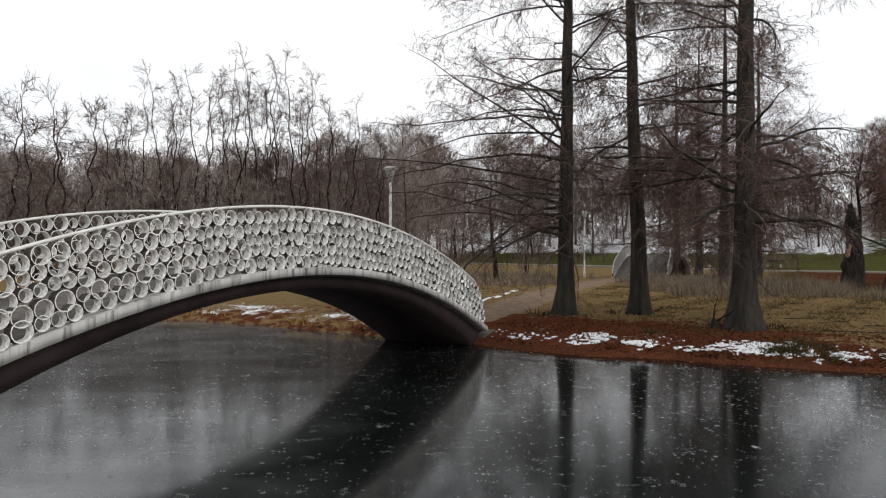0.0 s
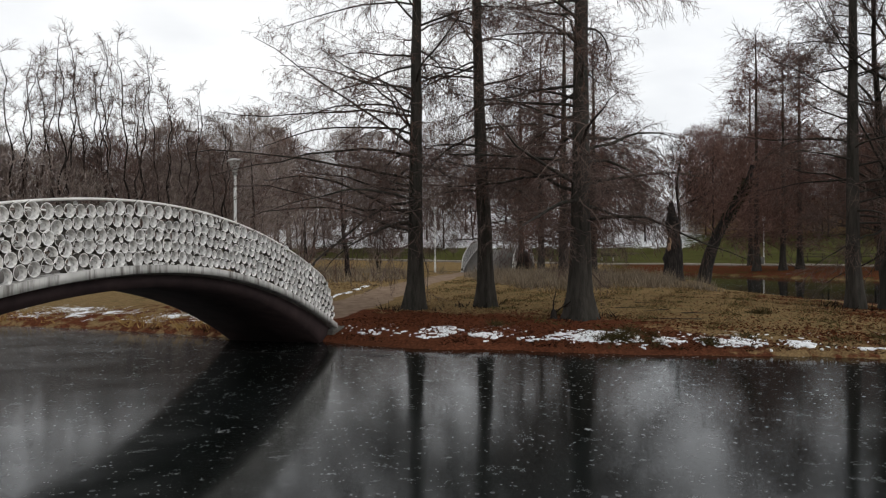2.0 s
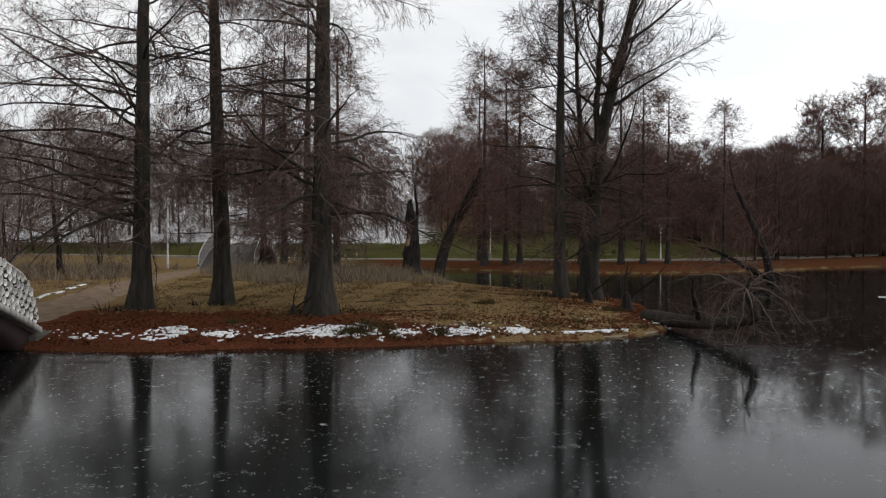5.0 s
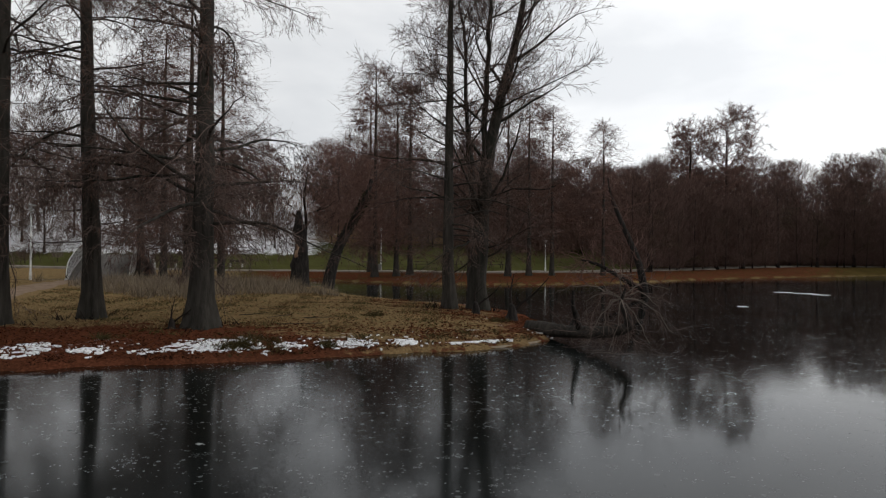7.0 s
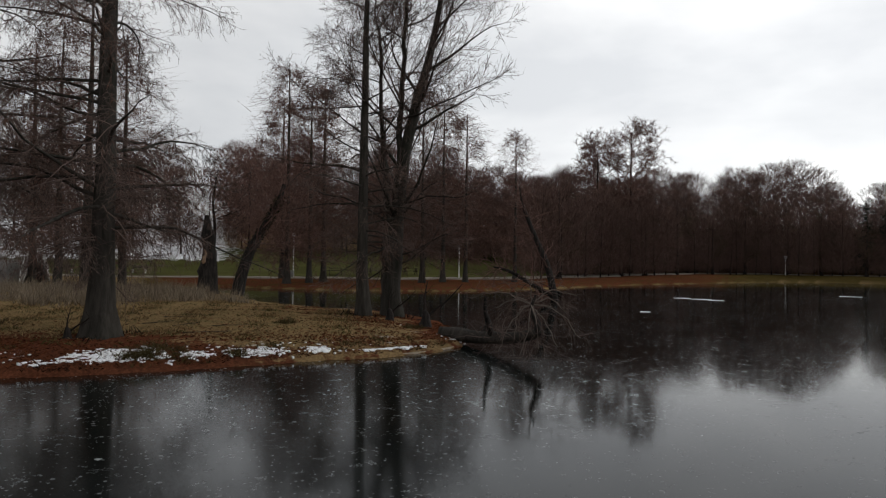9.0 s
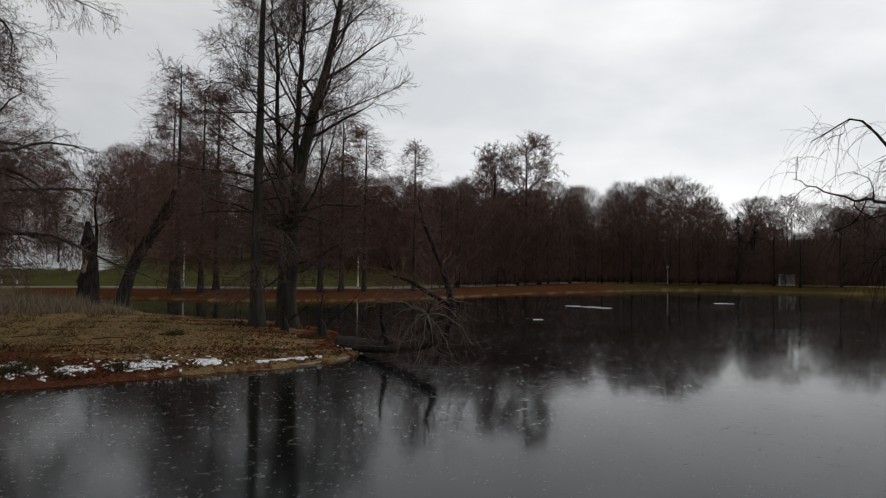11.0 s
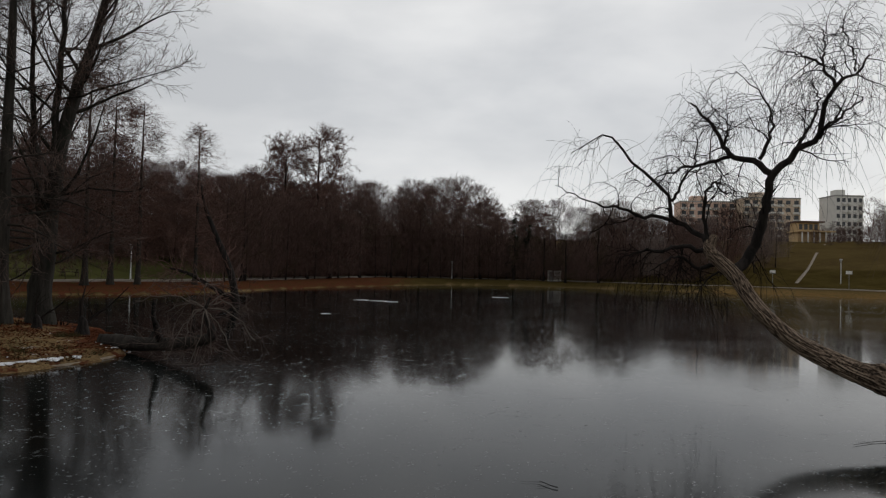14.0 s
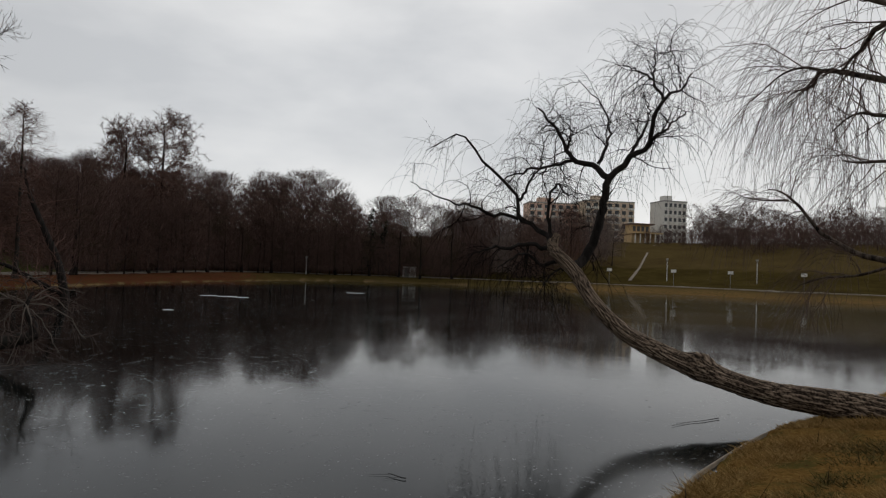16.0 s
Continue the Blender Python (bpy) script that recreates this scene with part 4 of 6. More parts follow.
def ring_mesh(name, n=12):
    """A short thick-walled tube of outer radius 1, lying across the parapet."""
    a = np.arange(n) * 2 * np.pi / n
    V = []
    for r, x in ((1.0, -0.5), (1.0, 0.5), (0.90, 0.5), (0.90, -0.5)):
        V += [(x, r * math.cos(t), r * math.sin(t)) for t in a]
    F = [(q * n + j, q * n + (j + 1) % n, ((q + 1) % 4) * n + (j + 1) % n, ((q + 1) % 4) * n + j) for q in range(4) for j in range(n)]
    return np.array(V), np.array(F)


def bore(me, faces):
    """Gives each ring's inner wall a slightly darker material, its hidden outer wall the painted-in shade."""
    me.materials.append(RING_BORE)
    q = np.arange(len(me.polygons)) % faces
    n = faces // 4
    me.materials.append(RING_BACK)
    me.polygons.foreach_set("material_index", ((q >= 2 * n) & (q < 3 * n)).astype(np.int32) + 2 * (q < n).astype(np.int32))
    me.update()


def ring_layout(seed):
    """Packs rings of several sizes into the parapet: rows that follow the arch, jostled."""
    rng = random.Random(seed)
    placed = []
    grid = {}

    def free(s, z, r):
        gi, gj = int(s // 0.3), int(z // 0.3)
        for i in range(gi - 1, gi + 2):
            for j in range(gj - 1, gj + 2):
                for a, b, c in grid.get((i, j), ()):
                    if (a - s) ** 2 + (b - z) ** 2 < (0.96 * (c + r)) ** 2:
                        return False
        return True

    def put(s, z, r):
        placed.append((s, z, r))
        grid.setdefault((int(s // 0.3), int(z // 0.3)), []).append((s, z, r))

    # staggered rows of touching rings, large and small mixed
    for row in range(5):
        s = -0.15 + rng.uniform(0, 0.2)
        last = 0.0
        while s < SPAN + 0.15:
            r = rng.choice((0.122, 0.112, 0.104, 0.098, 0.09, 0.078))
            s += last + r
            last = r
            z = 0.115 + row * 0.178 + rng.uniform(-0.034, 0.034) + 0.012 * math.sin(s * 3 + row)
            if z + r < float(rail_h(np.array(s))) + 0.02:
                put(s, z, r)
    for r, tries in ((0.06, 2500), (0.042, 4000)):
        for _ in range(tries):
            s = rng.uniform(-0.15, SPAN + 0.15)
            top = float(rail_h(np.array(s)))
            if top > 2 * r + 0.03:
                z = rng.uniform(r + 0.01, top - r)
                if free(s, z, r):
                    put(s, z, r)
    return placed


def footbridge(m, width, label, split):
    """Arched concrete footbridge: x across (0 to width), y along the span."""
    ob = tagged(empty("footbridge", m), label, "bridge", "arched park footbridges")
    s = np.linspace(-0.25, SPAN + 0.25, 49)

    def haunch(si):
        return 0.36 + 0.42 * (abs(si - SPAN / 2) / (SPAN / 2)) ** 3

    part("deck", mesh_np("deck", *sweep(s, lambda si: [(0.1, -0.02), (0.1, -0.16), (width - 0.1, -0.16), (width - 0.1, -0.02)]), DECK), None, ob, "grey worn paving on the deck")
    for x0 in (0.0, width):
        sg = -1 if x0 == 0 else 1
        part("fascia", mesh_np("fascia", *sweep(s, lambda si: [(x0 + sg * 0.06, 0.0), (x0 + sg * 0.06, -0.125), (x0 - sg * 0.16, -0.125), (x0 - sg * 0.16, 0.0)]), FASCIA), None, ob, "pale grime-streaked concrete edge beam")
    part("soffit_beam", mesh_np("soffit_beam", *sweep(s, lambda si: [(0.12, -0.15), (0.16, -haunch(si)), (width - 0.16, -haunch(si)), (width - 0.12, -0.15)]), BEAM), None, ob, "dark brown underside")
    for y0 in (-0.45, SPAN + 0.45):
        bm = box_bm(width + 0.1, 1.3, 1.2, (width / 2, y0 - (0.25 if y0 < 0 else -0.25), -0.32), 0.04)
        part("abutment", bm, CONCRETE_DARK, ob)
    RV, RF = ring_mesh("ring", 14 if split else 8)
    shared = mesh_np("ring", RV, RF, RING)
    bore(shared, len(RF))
    for x0, seed in ((0.04, 3), (width - 0.04, 8)):
        st = np.linspace(-0.17, SPAN + 0.17, 90)
        L = np.stack([np.full(90, x0), st, arch_z(st) + rail_h(st)], 1)[None]
        rail = part("railing", mesh_np("railing", *tubes(L, np.full((1, 90), 0.022 if split else 0.04), 6), PAINT_WHITE, True), None, ob, "thin pale steel handrail over concrete rings")
        rings = ring_layout(seed)
        near = sorted(rings, key=lambda q: -q[2] * (2.0 if 3.0 < q[0] < 13.5 else 1.0))
        own = near[:300 if x0 < 1 else 0] if split else []
        rest = near[len(own):]
        for a, z, r in own:
            rg = part("ring", shared, None, rail)
            rg.matrix_basis = Matrix.LocRotScale((x0, a, arch_z(a) + z), None, (0.11, r, r))
        VV, FF = [], []
        for i, (a, z, r) in enumerate(rest):
            VV.append(RV * np.array([0.11, r, r]) + np.array([x0, a, arch_z(a) + z]))
            FF.append(RF + i * len(RV))
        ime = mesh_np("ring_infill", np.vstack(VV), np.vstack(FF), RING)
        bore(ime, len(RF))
        tagged(part("ring_infill", ime, None, rail), kind="stuff")
    return ob


BR_YAW = 180 - 26
footbridge(pose(1.013, 17.782, 0, 0, 0, BR_YAW), 2.8, "arched concrete footbridge with parapets of pale cast rings over dark ice", True)
footbridge(pose(12.8, 51.2, 0, 0, 0, -26), 4.0, "second arched footbridge with pale ring parapets beyond the spit", False)


# ---- lamps ----
def street_lamp(x, y, h, label="white-painted park lamp post with a grey conical head"):
    ob = tagged(empty("street_lamp", pose(x, y, ground_z(x, y))), label, "street lamp", "park lamp posts")
    part("pole", mesh_np("pole", *lathe([(0.085, -0.2), (0.085, 0.5), (0.06, 0.55), (0.048, h - 0.55)]), PAINT_WHITE, True), None, ob)
    part("collar", mesh_np("collar", *lathe([(0.075, h - 0.62), (0.085, h - 0.58), (0.085, h - 0.5), (0.06, h - 0.46)]), LAMP_GREY, True), None, ob)
    part("bowl", mesh_np("bowl", *lathe([(0.06, h - 0.5), (0.10, h - 0.46), (0.185, h - 0.2), (0.195, h - 0.12)]), CAP_GREY, True), None, ob, "grey tapered lamp bowl")
    part("cap", mesh_np("cap", *lathe([(0.28, h - 0.12), (0.28, h - 0.09), (0.17, h - 0.02), (0.05, h)]), CAP_GREY, True), None, ob, "pale flat lamp cap")
    return ob


street_lamp(-1.97, 25.9, 5.1)
street_lamp(10.74, 51.4, 5.0)
street_lamp(45.0, 58.5, 4.7)
street_lamp(117, 28.3, 3.0)
street_lamp(59.5, 47.8, 3.7)
for x, y in ((131, -37), (122, -50)):
    street_lamp(x, y, 4.2)


# ---- trees on the spit ----
def place(ob, x, y, rz=0, s=1.0, dz=0.0):
    ob.matrix_basis = pose(x, y, ground_z(x, y) + dz, 0, 0, rz) @ Matrix.Scale(s, 4)
    return ob


place(cypress(11, 19, 0.26, 0.24, 70, 6.4, 4.4, (0.15, 0), (-0.55, -0.1, 0), 1.5, 9, 34, sub=9, hero=True), 3.77, 21.25)
place(cypress(12, 19, 0.27, 0.20, 54, 3.2, 6.0, (-0.55, 0.2), None, 1.0, 9, 18, hero=True, sub=9), 6.23, 21.62)
place(cypress(13, 18, 0.31, 0.28, 62, 4.3, 4.6, (0.1, 0.1), (-0.1, 0.2, 0), 1.1, 9, 40, hero=True, sub=9), 7.88, 17.81)
place(cypress(14, 17, 0.22, 0.16, 48, 3.2, 4.5, (0.1, 0.2), None, 0.6, 8, 12, hero=True), 17.46, 18.42)
place(forked_tree(), 19.14, 18.61)
for i, (x, y, r, h) in enumerate(((17.65, 51.4, 0.28, 17), (18.3, 48.6, 0.26, 18), (18.4, 44.4, 0.36, 19), (21.9, 47.2, 0.30, 18))):
    place(cypress(20 + i, h, r, 0.18, 66, 4.4, 4.4, (0, 0), None, 1.0, 7, 12, twig=TWIG_RED, fat=1.3), x, y)
# far red bank
bank = [cypress(40 + i, 18, 0.24, 0.2, 50, 4.0, 4.2, (0, 0), None, 1.2, 6, 16, "bald cypresses on the far rust-coloured bank", "slim bald cypress on the rust-coloured far bank", TWIG_RED, fat=2.2) for i in range(4)]
for i, (x, y, h) in enumerate(((41, 55, 18), (36.0, 47.6, 19), (37.4, 46.4, 17), (39.6, 47.2, 18), (43.5, 43.5, 16), (46.5, 41.6, 18), (48.2, 40.6, 17), (50.5, 39.8, 16), (56, 38.0, 15))):
    ob = bank[i] if i < 4 else copy_thing(bank[i % 4], Matrix())
    place(ob, x, y, 70 * i, h / 18)
for i, (x, y, h, s) in enumerate(((95, 44, 21.4, 7.0), (88.3, 46, 18.0, 6.0))):
    place(round_cypress(60 + i, h, 0.40, s), x, y)
place(broadleaf(62, 7.5, 0.17, 2.0, 1.8, 0.05, 4, limbs=8, dense=4, label="thin young bare tree in dry grass", twig=TWIG_RED), 3.56, 43.6)
for i, (x, y, s) in enumerate(((1.0, 46, 0.8), (-1.8, 41, 0.65), (0.6, 52, 0.9), (7.0, 56, 0.7))):
    place(broadleaf(63 + i, 6.5, 0.07, 0.5, 2.2, 0.06, 5, limbs=7, dense=5, label="leafless brown shrub in dry grass", group="leafless shrubs", stems=4, twig=TWIG_LIGHT), x, y, 0, s)

# ---- woods ----
rw = random.Random(5)
kinds = [wood_tree(100 + i, 15, 0.15 if i < 4 else 0.11, 3600, (TWIG_ASH, TWIG_LIGHT, TWIG_RED, TWIG_ASH, TWIG_FAR, TWIG_FAR, TWIG_FAR, TWIG_FAR)[i], (0.30, 0.27, 0.33, 0.26, 0.36, 0.3, 0.33, 0.28)[i], (0.14, 0.20, 0.14, 0.16, 0.04, 0.06, 0.03, 0.1)[i], 0.022 if i < 4 else 0.029) for i in range(8)]
DARK = (4, 5, 6, 7)
curly = [corkscrew(120 + i, 19.5) for i in range(4)]
weepy = [corkscrew(126 + i, 14.5, 2) for i in range(2)]
weepers = [broadleaf(130 + i, 12, 0.25, 2.0, 4.2, 0.02, 6, "weeping willows across the lake", "bare weeping willow with tan hanging twigs", 12, BARK_FAR, TWIG_GOLD, 0.18, (0, 0), 7, 1, 0.35, 0.025) for i in range(2)]
thickets = [wood_tree(150 + i, 4.5, 0.05, 1800, (TWIG_FAR, TWIG_FAR, TWIG_ASH)[i], 0.62, 0.0, 0.016, "low dense leafless thicket at the edge of the woods", "leafless thickets", 0.6, 10) for i in range(3)]
fir0 = conifer(140, 16, 0.3)
used = set()


def tri_data(thing):
    """Points and triangles of a tree's trunk and crown, and which belong to the crown."""
    V, F, o = [], [], 0
    for ch in thing.children:
        me = ch.data
        me.calc_loop_triangles()
        v, f = np.zeros(len(me.vertices) * 3, np.float32), np.zeros(len(me.loop_triangles) * 3, np.int32)
        me.vertices.foreach_get("co", v)
        me.loop_triangles.foreach_get("vertices", f)
        V.append(v.reshape(-1, 3))
        F.append(f.reshape(-1, 3) + o)
        o += len(me.vertices)
    return np.vstack(V), np.vstack(F)


def joined(name, label, spots, mat):
    """Far growth that nobody could count: many copies of the kinds given, as one object."""
    V, F, o = [], [], 0
    cache = {}
    for kind, x, y, s in spots:
        if kind.name not in cache:
            cache[kind.name] = tri_data(kind)
        v, f = cache[kind.name]
        a = rw.uniform(0, 6.28)
        rot = np.array([[math.cos(a), math.sin(a), 0], [-math.sin(a), math.cos(a), 0], [0, 0, 1]])
        V.append(v @ rot * s + np.array([x, y, ground_z(x, y)]))
        F.append(f + o)
        o += len(v)
    return tagged(new(name, mesh_np(name, np.vstack(V), np.vstack(F), mat)), label, "woods", kind="stuff")


def stand(kind, x, y, s):
    ob = kind if kind.name not in used else copy_thing(kind, Matrix())
    used.add(kind.name)
    return place(ob, x, y, rw.uniform(0, 360), s)


def wood(x, y, s, among=DARK):
    return stand(kinds[rw.choice(among)], x, y, s)


def prom_reach(bearing):
    """Distance of the promenade at a bearing east of north."""
    b = np.degrees(np.arctan2(PROM_LINE[:, 0], PROM_LINE[:, 1]))
    o = np.argsort(b)
    return float(np.interp(bearing, b[o], np.hypot(PROM_LINE[o, 0], PROM_LINE[o, 1])))


def b_clear(bearing):
    return bearing > 58 or bearing < 47


def stand_at(bearing, dist, top, among=DARK):
    """A woodland tree at a bearing and distance whose crown ends at the height given."""
    x, y = dist * math.sin(radians(bearing)), dist * math.cos(radians(bearing))
    wood(x, y, max(4.5, top - ground_z(x, y)) / 14.6, among if b_clear(bearing) else (2, 5, 6, 7))


for b, d, s in ((-24.0, 60, 0.80), (-21.5, 57, 0.82), (-19.0, 62, 0.92), (-16.6, 58, 0.90), (-14.2, 61, 0.98), (-12.0, 57, 0.90), (-9.8, 60, 0.86), (-7.6, 63, 0.82), (-5.4, 66, 0.74)):
    stand(curly[int(d) % 4], d * math.sin(radians(b)), d * math.cos(radians(b)), s)
for i, (b, d, s) in enumerate(((-34.8, 56, 1.08), (-32.8, 60, 1.12), (-30.6, 55, 1.0), (-28.0, 57, 1.06), (-26.0, 63, 1.1))):
    stand(weepy[i % 2], d * math.sin(radians(b)), d * math.cos(radians(b)), s)
for row, (y0, n, s) in enumerate(((66, 20, 0.70), (76, 21, 0.82), (88, 19, 0.92))):
    for i in range(n):
        x = -62 + i * (54 + row * 1) / n + rw.uniform(-1.5, 1.5)
        wood(x, y0 + x * 0.25 + rw.uniform(-2, 2), s * rw.uniform(0.85, 1.1), (0, 1, 1, 3, 2))
for i in range(10):  # woods between the bridge and the slope
    b = -10 + 9 * (i + rw.random()) / 10
    stand_at(b, rw.uniform(74, 96), rw.uniform(12, 17.5) , (0, 1, 3, 2))
# snowy slope
for row, (d, n) in enumerate(((100, 6), (113, 18), (128, 19), (142, 16))):
    for i in range(n):
        b = (24 if row == 0 else -4) + (26 if row == 0 else 54) * (i + rw.random()) / n
        stand_at(b, d + rw.uniform(-4, 4), (14, 18, 23, 28)[row] * rw.uniform(0.85, 1.06), (1, 1, 2) if b < 22 else (2, 2, 5))
for i in range(12):
    b = 6 + 40 * (i + rw.random()) / 12
    x, y = 99 * math.sin(radians(b)), 99 * math.cos(radians(b))
    wood(x, y, rw.uniform(0.22, 0.36), (1, 2))
# far shore
SKY_B, SKY_T = (46, 54, 60, 66, 71, 76.7, 79.5, 82, 85, 88, 92, 97), (17.5, 18, 18, 17.5, 19, 21, 17, 15.5, 16.5, 14, 13.5, 13)
for row, off in enumerate((5, 12, 22)):
    n = (32, 30, 26)[row]
    for i in range(n):
        b = 45 + (52 if row else 40) * (i + rw.random()) / n
        d = prom_reach(b) + off + rw.uniform(-2, 2) + 26 * max(0.0, min(1.0, (60 - b) / 3))
        top = float(np.interp(b, SKY_B, SKY_T)) * (1 + (d - 125) / 300) * ((0.78, 0.95, 1.03)[row]) * rw.uniform(0.9, 1.06)
        if row == 0 and i % 7 == 3:
            x, y = d * math.sin(radians(b)), d * math.cos(radians(b))
            stand(weepers[i % 2], x, y, rw.uniform(0.9, 1.2))
        else:
            stand_at(b, d, top)
for i in range(14):
    b = 43 + 19 * (i + rw.random()) / 14
    stand_at(b, prom_reach(b) + rw.uniform(24, 44), rw.uniform(15, 19), (2, 5, 7))
for i in range(13):  # reddish trees behind the promenade
    b = 32 + 15 * (i + rw.random()) / 13
    stand_at(b, prom_reach(b) + rw.uniform(26, 42), rw.uniform(13, 18), (2,))
for i in range(38):  # trees at the water's edge
    b = 58 + 31 * (i + rw.random()) / 38
    d = prom_reach(b) - rw.uniform(3.5, 7.5)
    x, y = d * math.sin(radians(b)), d * math.cos(radians(b))
    if heights(np.array([x]), np.array([y]))[1][0] > 0.6:
        if i % 3 == 1:
            stand(weepers[i % 2], x, y, rw.uniform(0.75, 1.0))
        else:
            stand_at(b, d, rw.uniform(9, 13) if b < 82 else rw.uniform(6, 8), (5, 7))
stand(fir0, 123.7, 18.3, 0.78)
stand(fir0, 126.0, 16.2, 0.66)
for i in range(12):  # thinner trees by the white cabin
    b = 83 + 13 * (i + rw.random()) / 12
    d = prom_reach(b) + rw.uniform(1, 5)
    stand_at(b, d, rw.uniform(7, 11), (1, 7))
for i in range(30):  # wooded shoulder of the slope
    b = 88 + 13.5 * (i + rw.random()) / 30
    stand_at(b, prom_reach(b) + rw.uniform(12, 60), rw.uniform(14, 18), (0, 1, 2, 5))
spots = []
ridge_kinds = [wood_tree(160 + i, 15, 0.2, 900, TWIG_FAR, 0.34, 0.03, 0.05, limbs=7) for i in range(2)]
for i in range(130):  # ridge above the lawn
    b = 97 + 30 * (i + rw.random()) / 130
    d = rw.uniform(212, 240) + (22 if b < 107.5 else 0)
    x, y = d * math.sin(radians(b)), d * math.cos(radians(b))
    top = rw.uniform(18, 20.5) if b < 107.5 else rw.uniform(21, 25)
    spots.append((ridge_kinds[i % 2], x, y, max(4.5, top - ground_z(x, y)) / 14.6))
for i in range(70):  # scrub that runs down the slope
    b = 108.5 + 17 * (i + rw.random()) / 70
    d = rw.uniform(172, 208)
    x, y = d * math.sin(radians(b)), d * math.cos(radians(b))
    spots.append((ridge_kinds[i % 2], x, y, rw.uniform(0.32, 0.52)))
joined("ridge_woods", "distant dark brown bare woods along the ridge", spots, TWIG_FAR)
for i in range(26):  # bushes below the ridge
    b = 104 + 20 * (i + rw.random()) / 26
    d = rw.uniform(185, 208)
    wood(d * math.sin(radians(b)), d * math.cos(radians(b)), rw.uniform(0.16, 0.32))


spots, pale_spots = [], []


def thicket(b, d, s, i):
    spots.append((thickets[i], d * math.sin(radians(b)), d * math.cos(radians(b)), s))


for i in range(78):  # undergrowth of the far woods
    b = 57 + 33 * (i + rw.random()) / 78
    thicket(b, prom_reach(b) + rw.uniform(5, 18), rw.uniform(0.8, 2.2), i % 2)
for i in range(9):
    b = 84 + 17 * (i + rw.random()) / 9
    thicket(b, prom_reach(b) + rw.uniform(6, 34), rw.uniform(0.7, 1.2), i % 2)
for i in range(30):
    b = 108 + 16 * (i + rw.random()) / 30
    thicket(b, rw.uniform(195, 210), rw.uniform(0.8, 1.3), i % 2)
for i in range(30):
    x = -60 + 50 * (i + rw.random()) / 30
    pale_spots.append((thickets[2], x, 60 + x * 0.25 + rw.uniform(-3, 3), rw.uniform(1.2, 2.1)))
slope_spots = []
for i in range(24):  # scrub on the snowy slope
    b = 2 + 44 * (i + rw.random()) / 24
    d = rw.uniform(100, 124)
    slope_spots.append((thickets[i % 2], d * math.sin(radians(b)), d * math.cos(radians(b)), rw.uniform(0.5, 1.1)))
joined("undergrowth", "pale brown leafless scrub on the snowy slope", slope_spots, TWIG_LIGHT)
joined("undergrowth", "dark leafless undergrowth at the edge of the far woods", spots, TWIG_FAR)
joined("undergrowth", "brown leafless undergrowth behind the footbridge", pale_spots, TWIG_ASH)
for t_ in thickets + ridge_kinds:
    for ch in list(t_.children) + [t_]:
        bpy.data.objects.remove(ch)


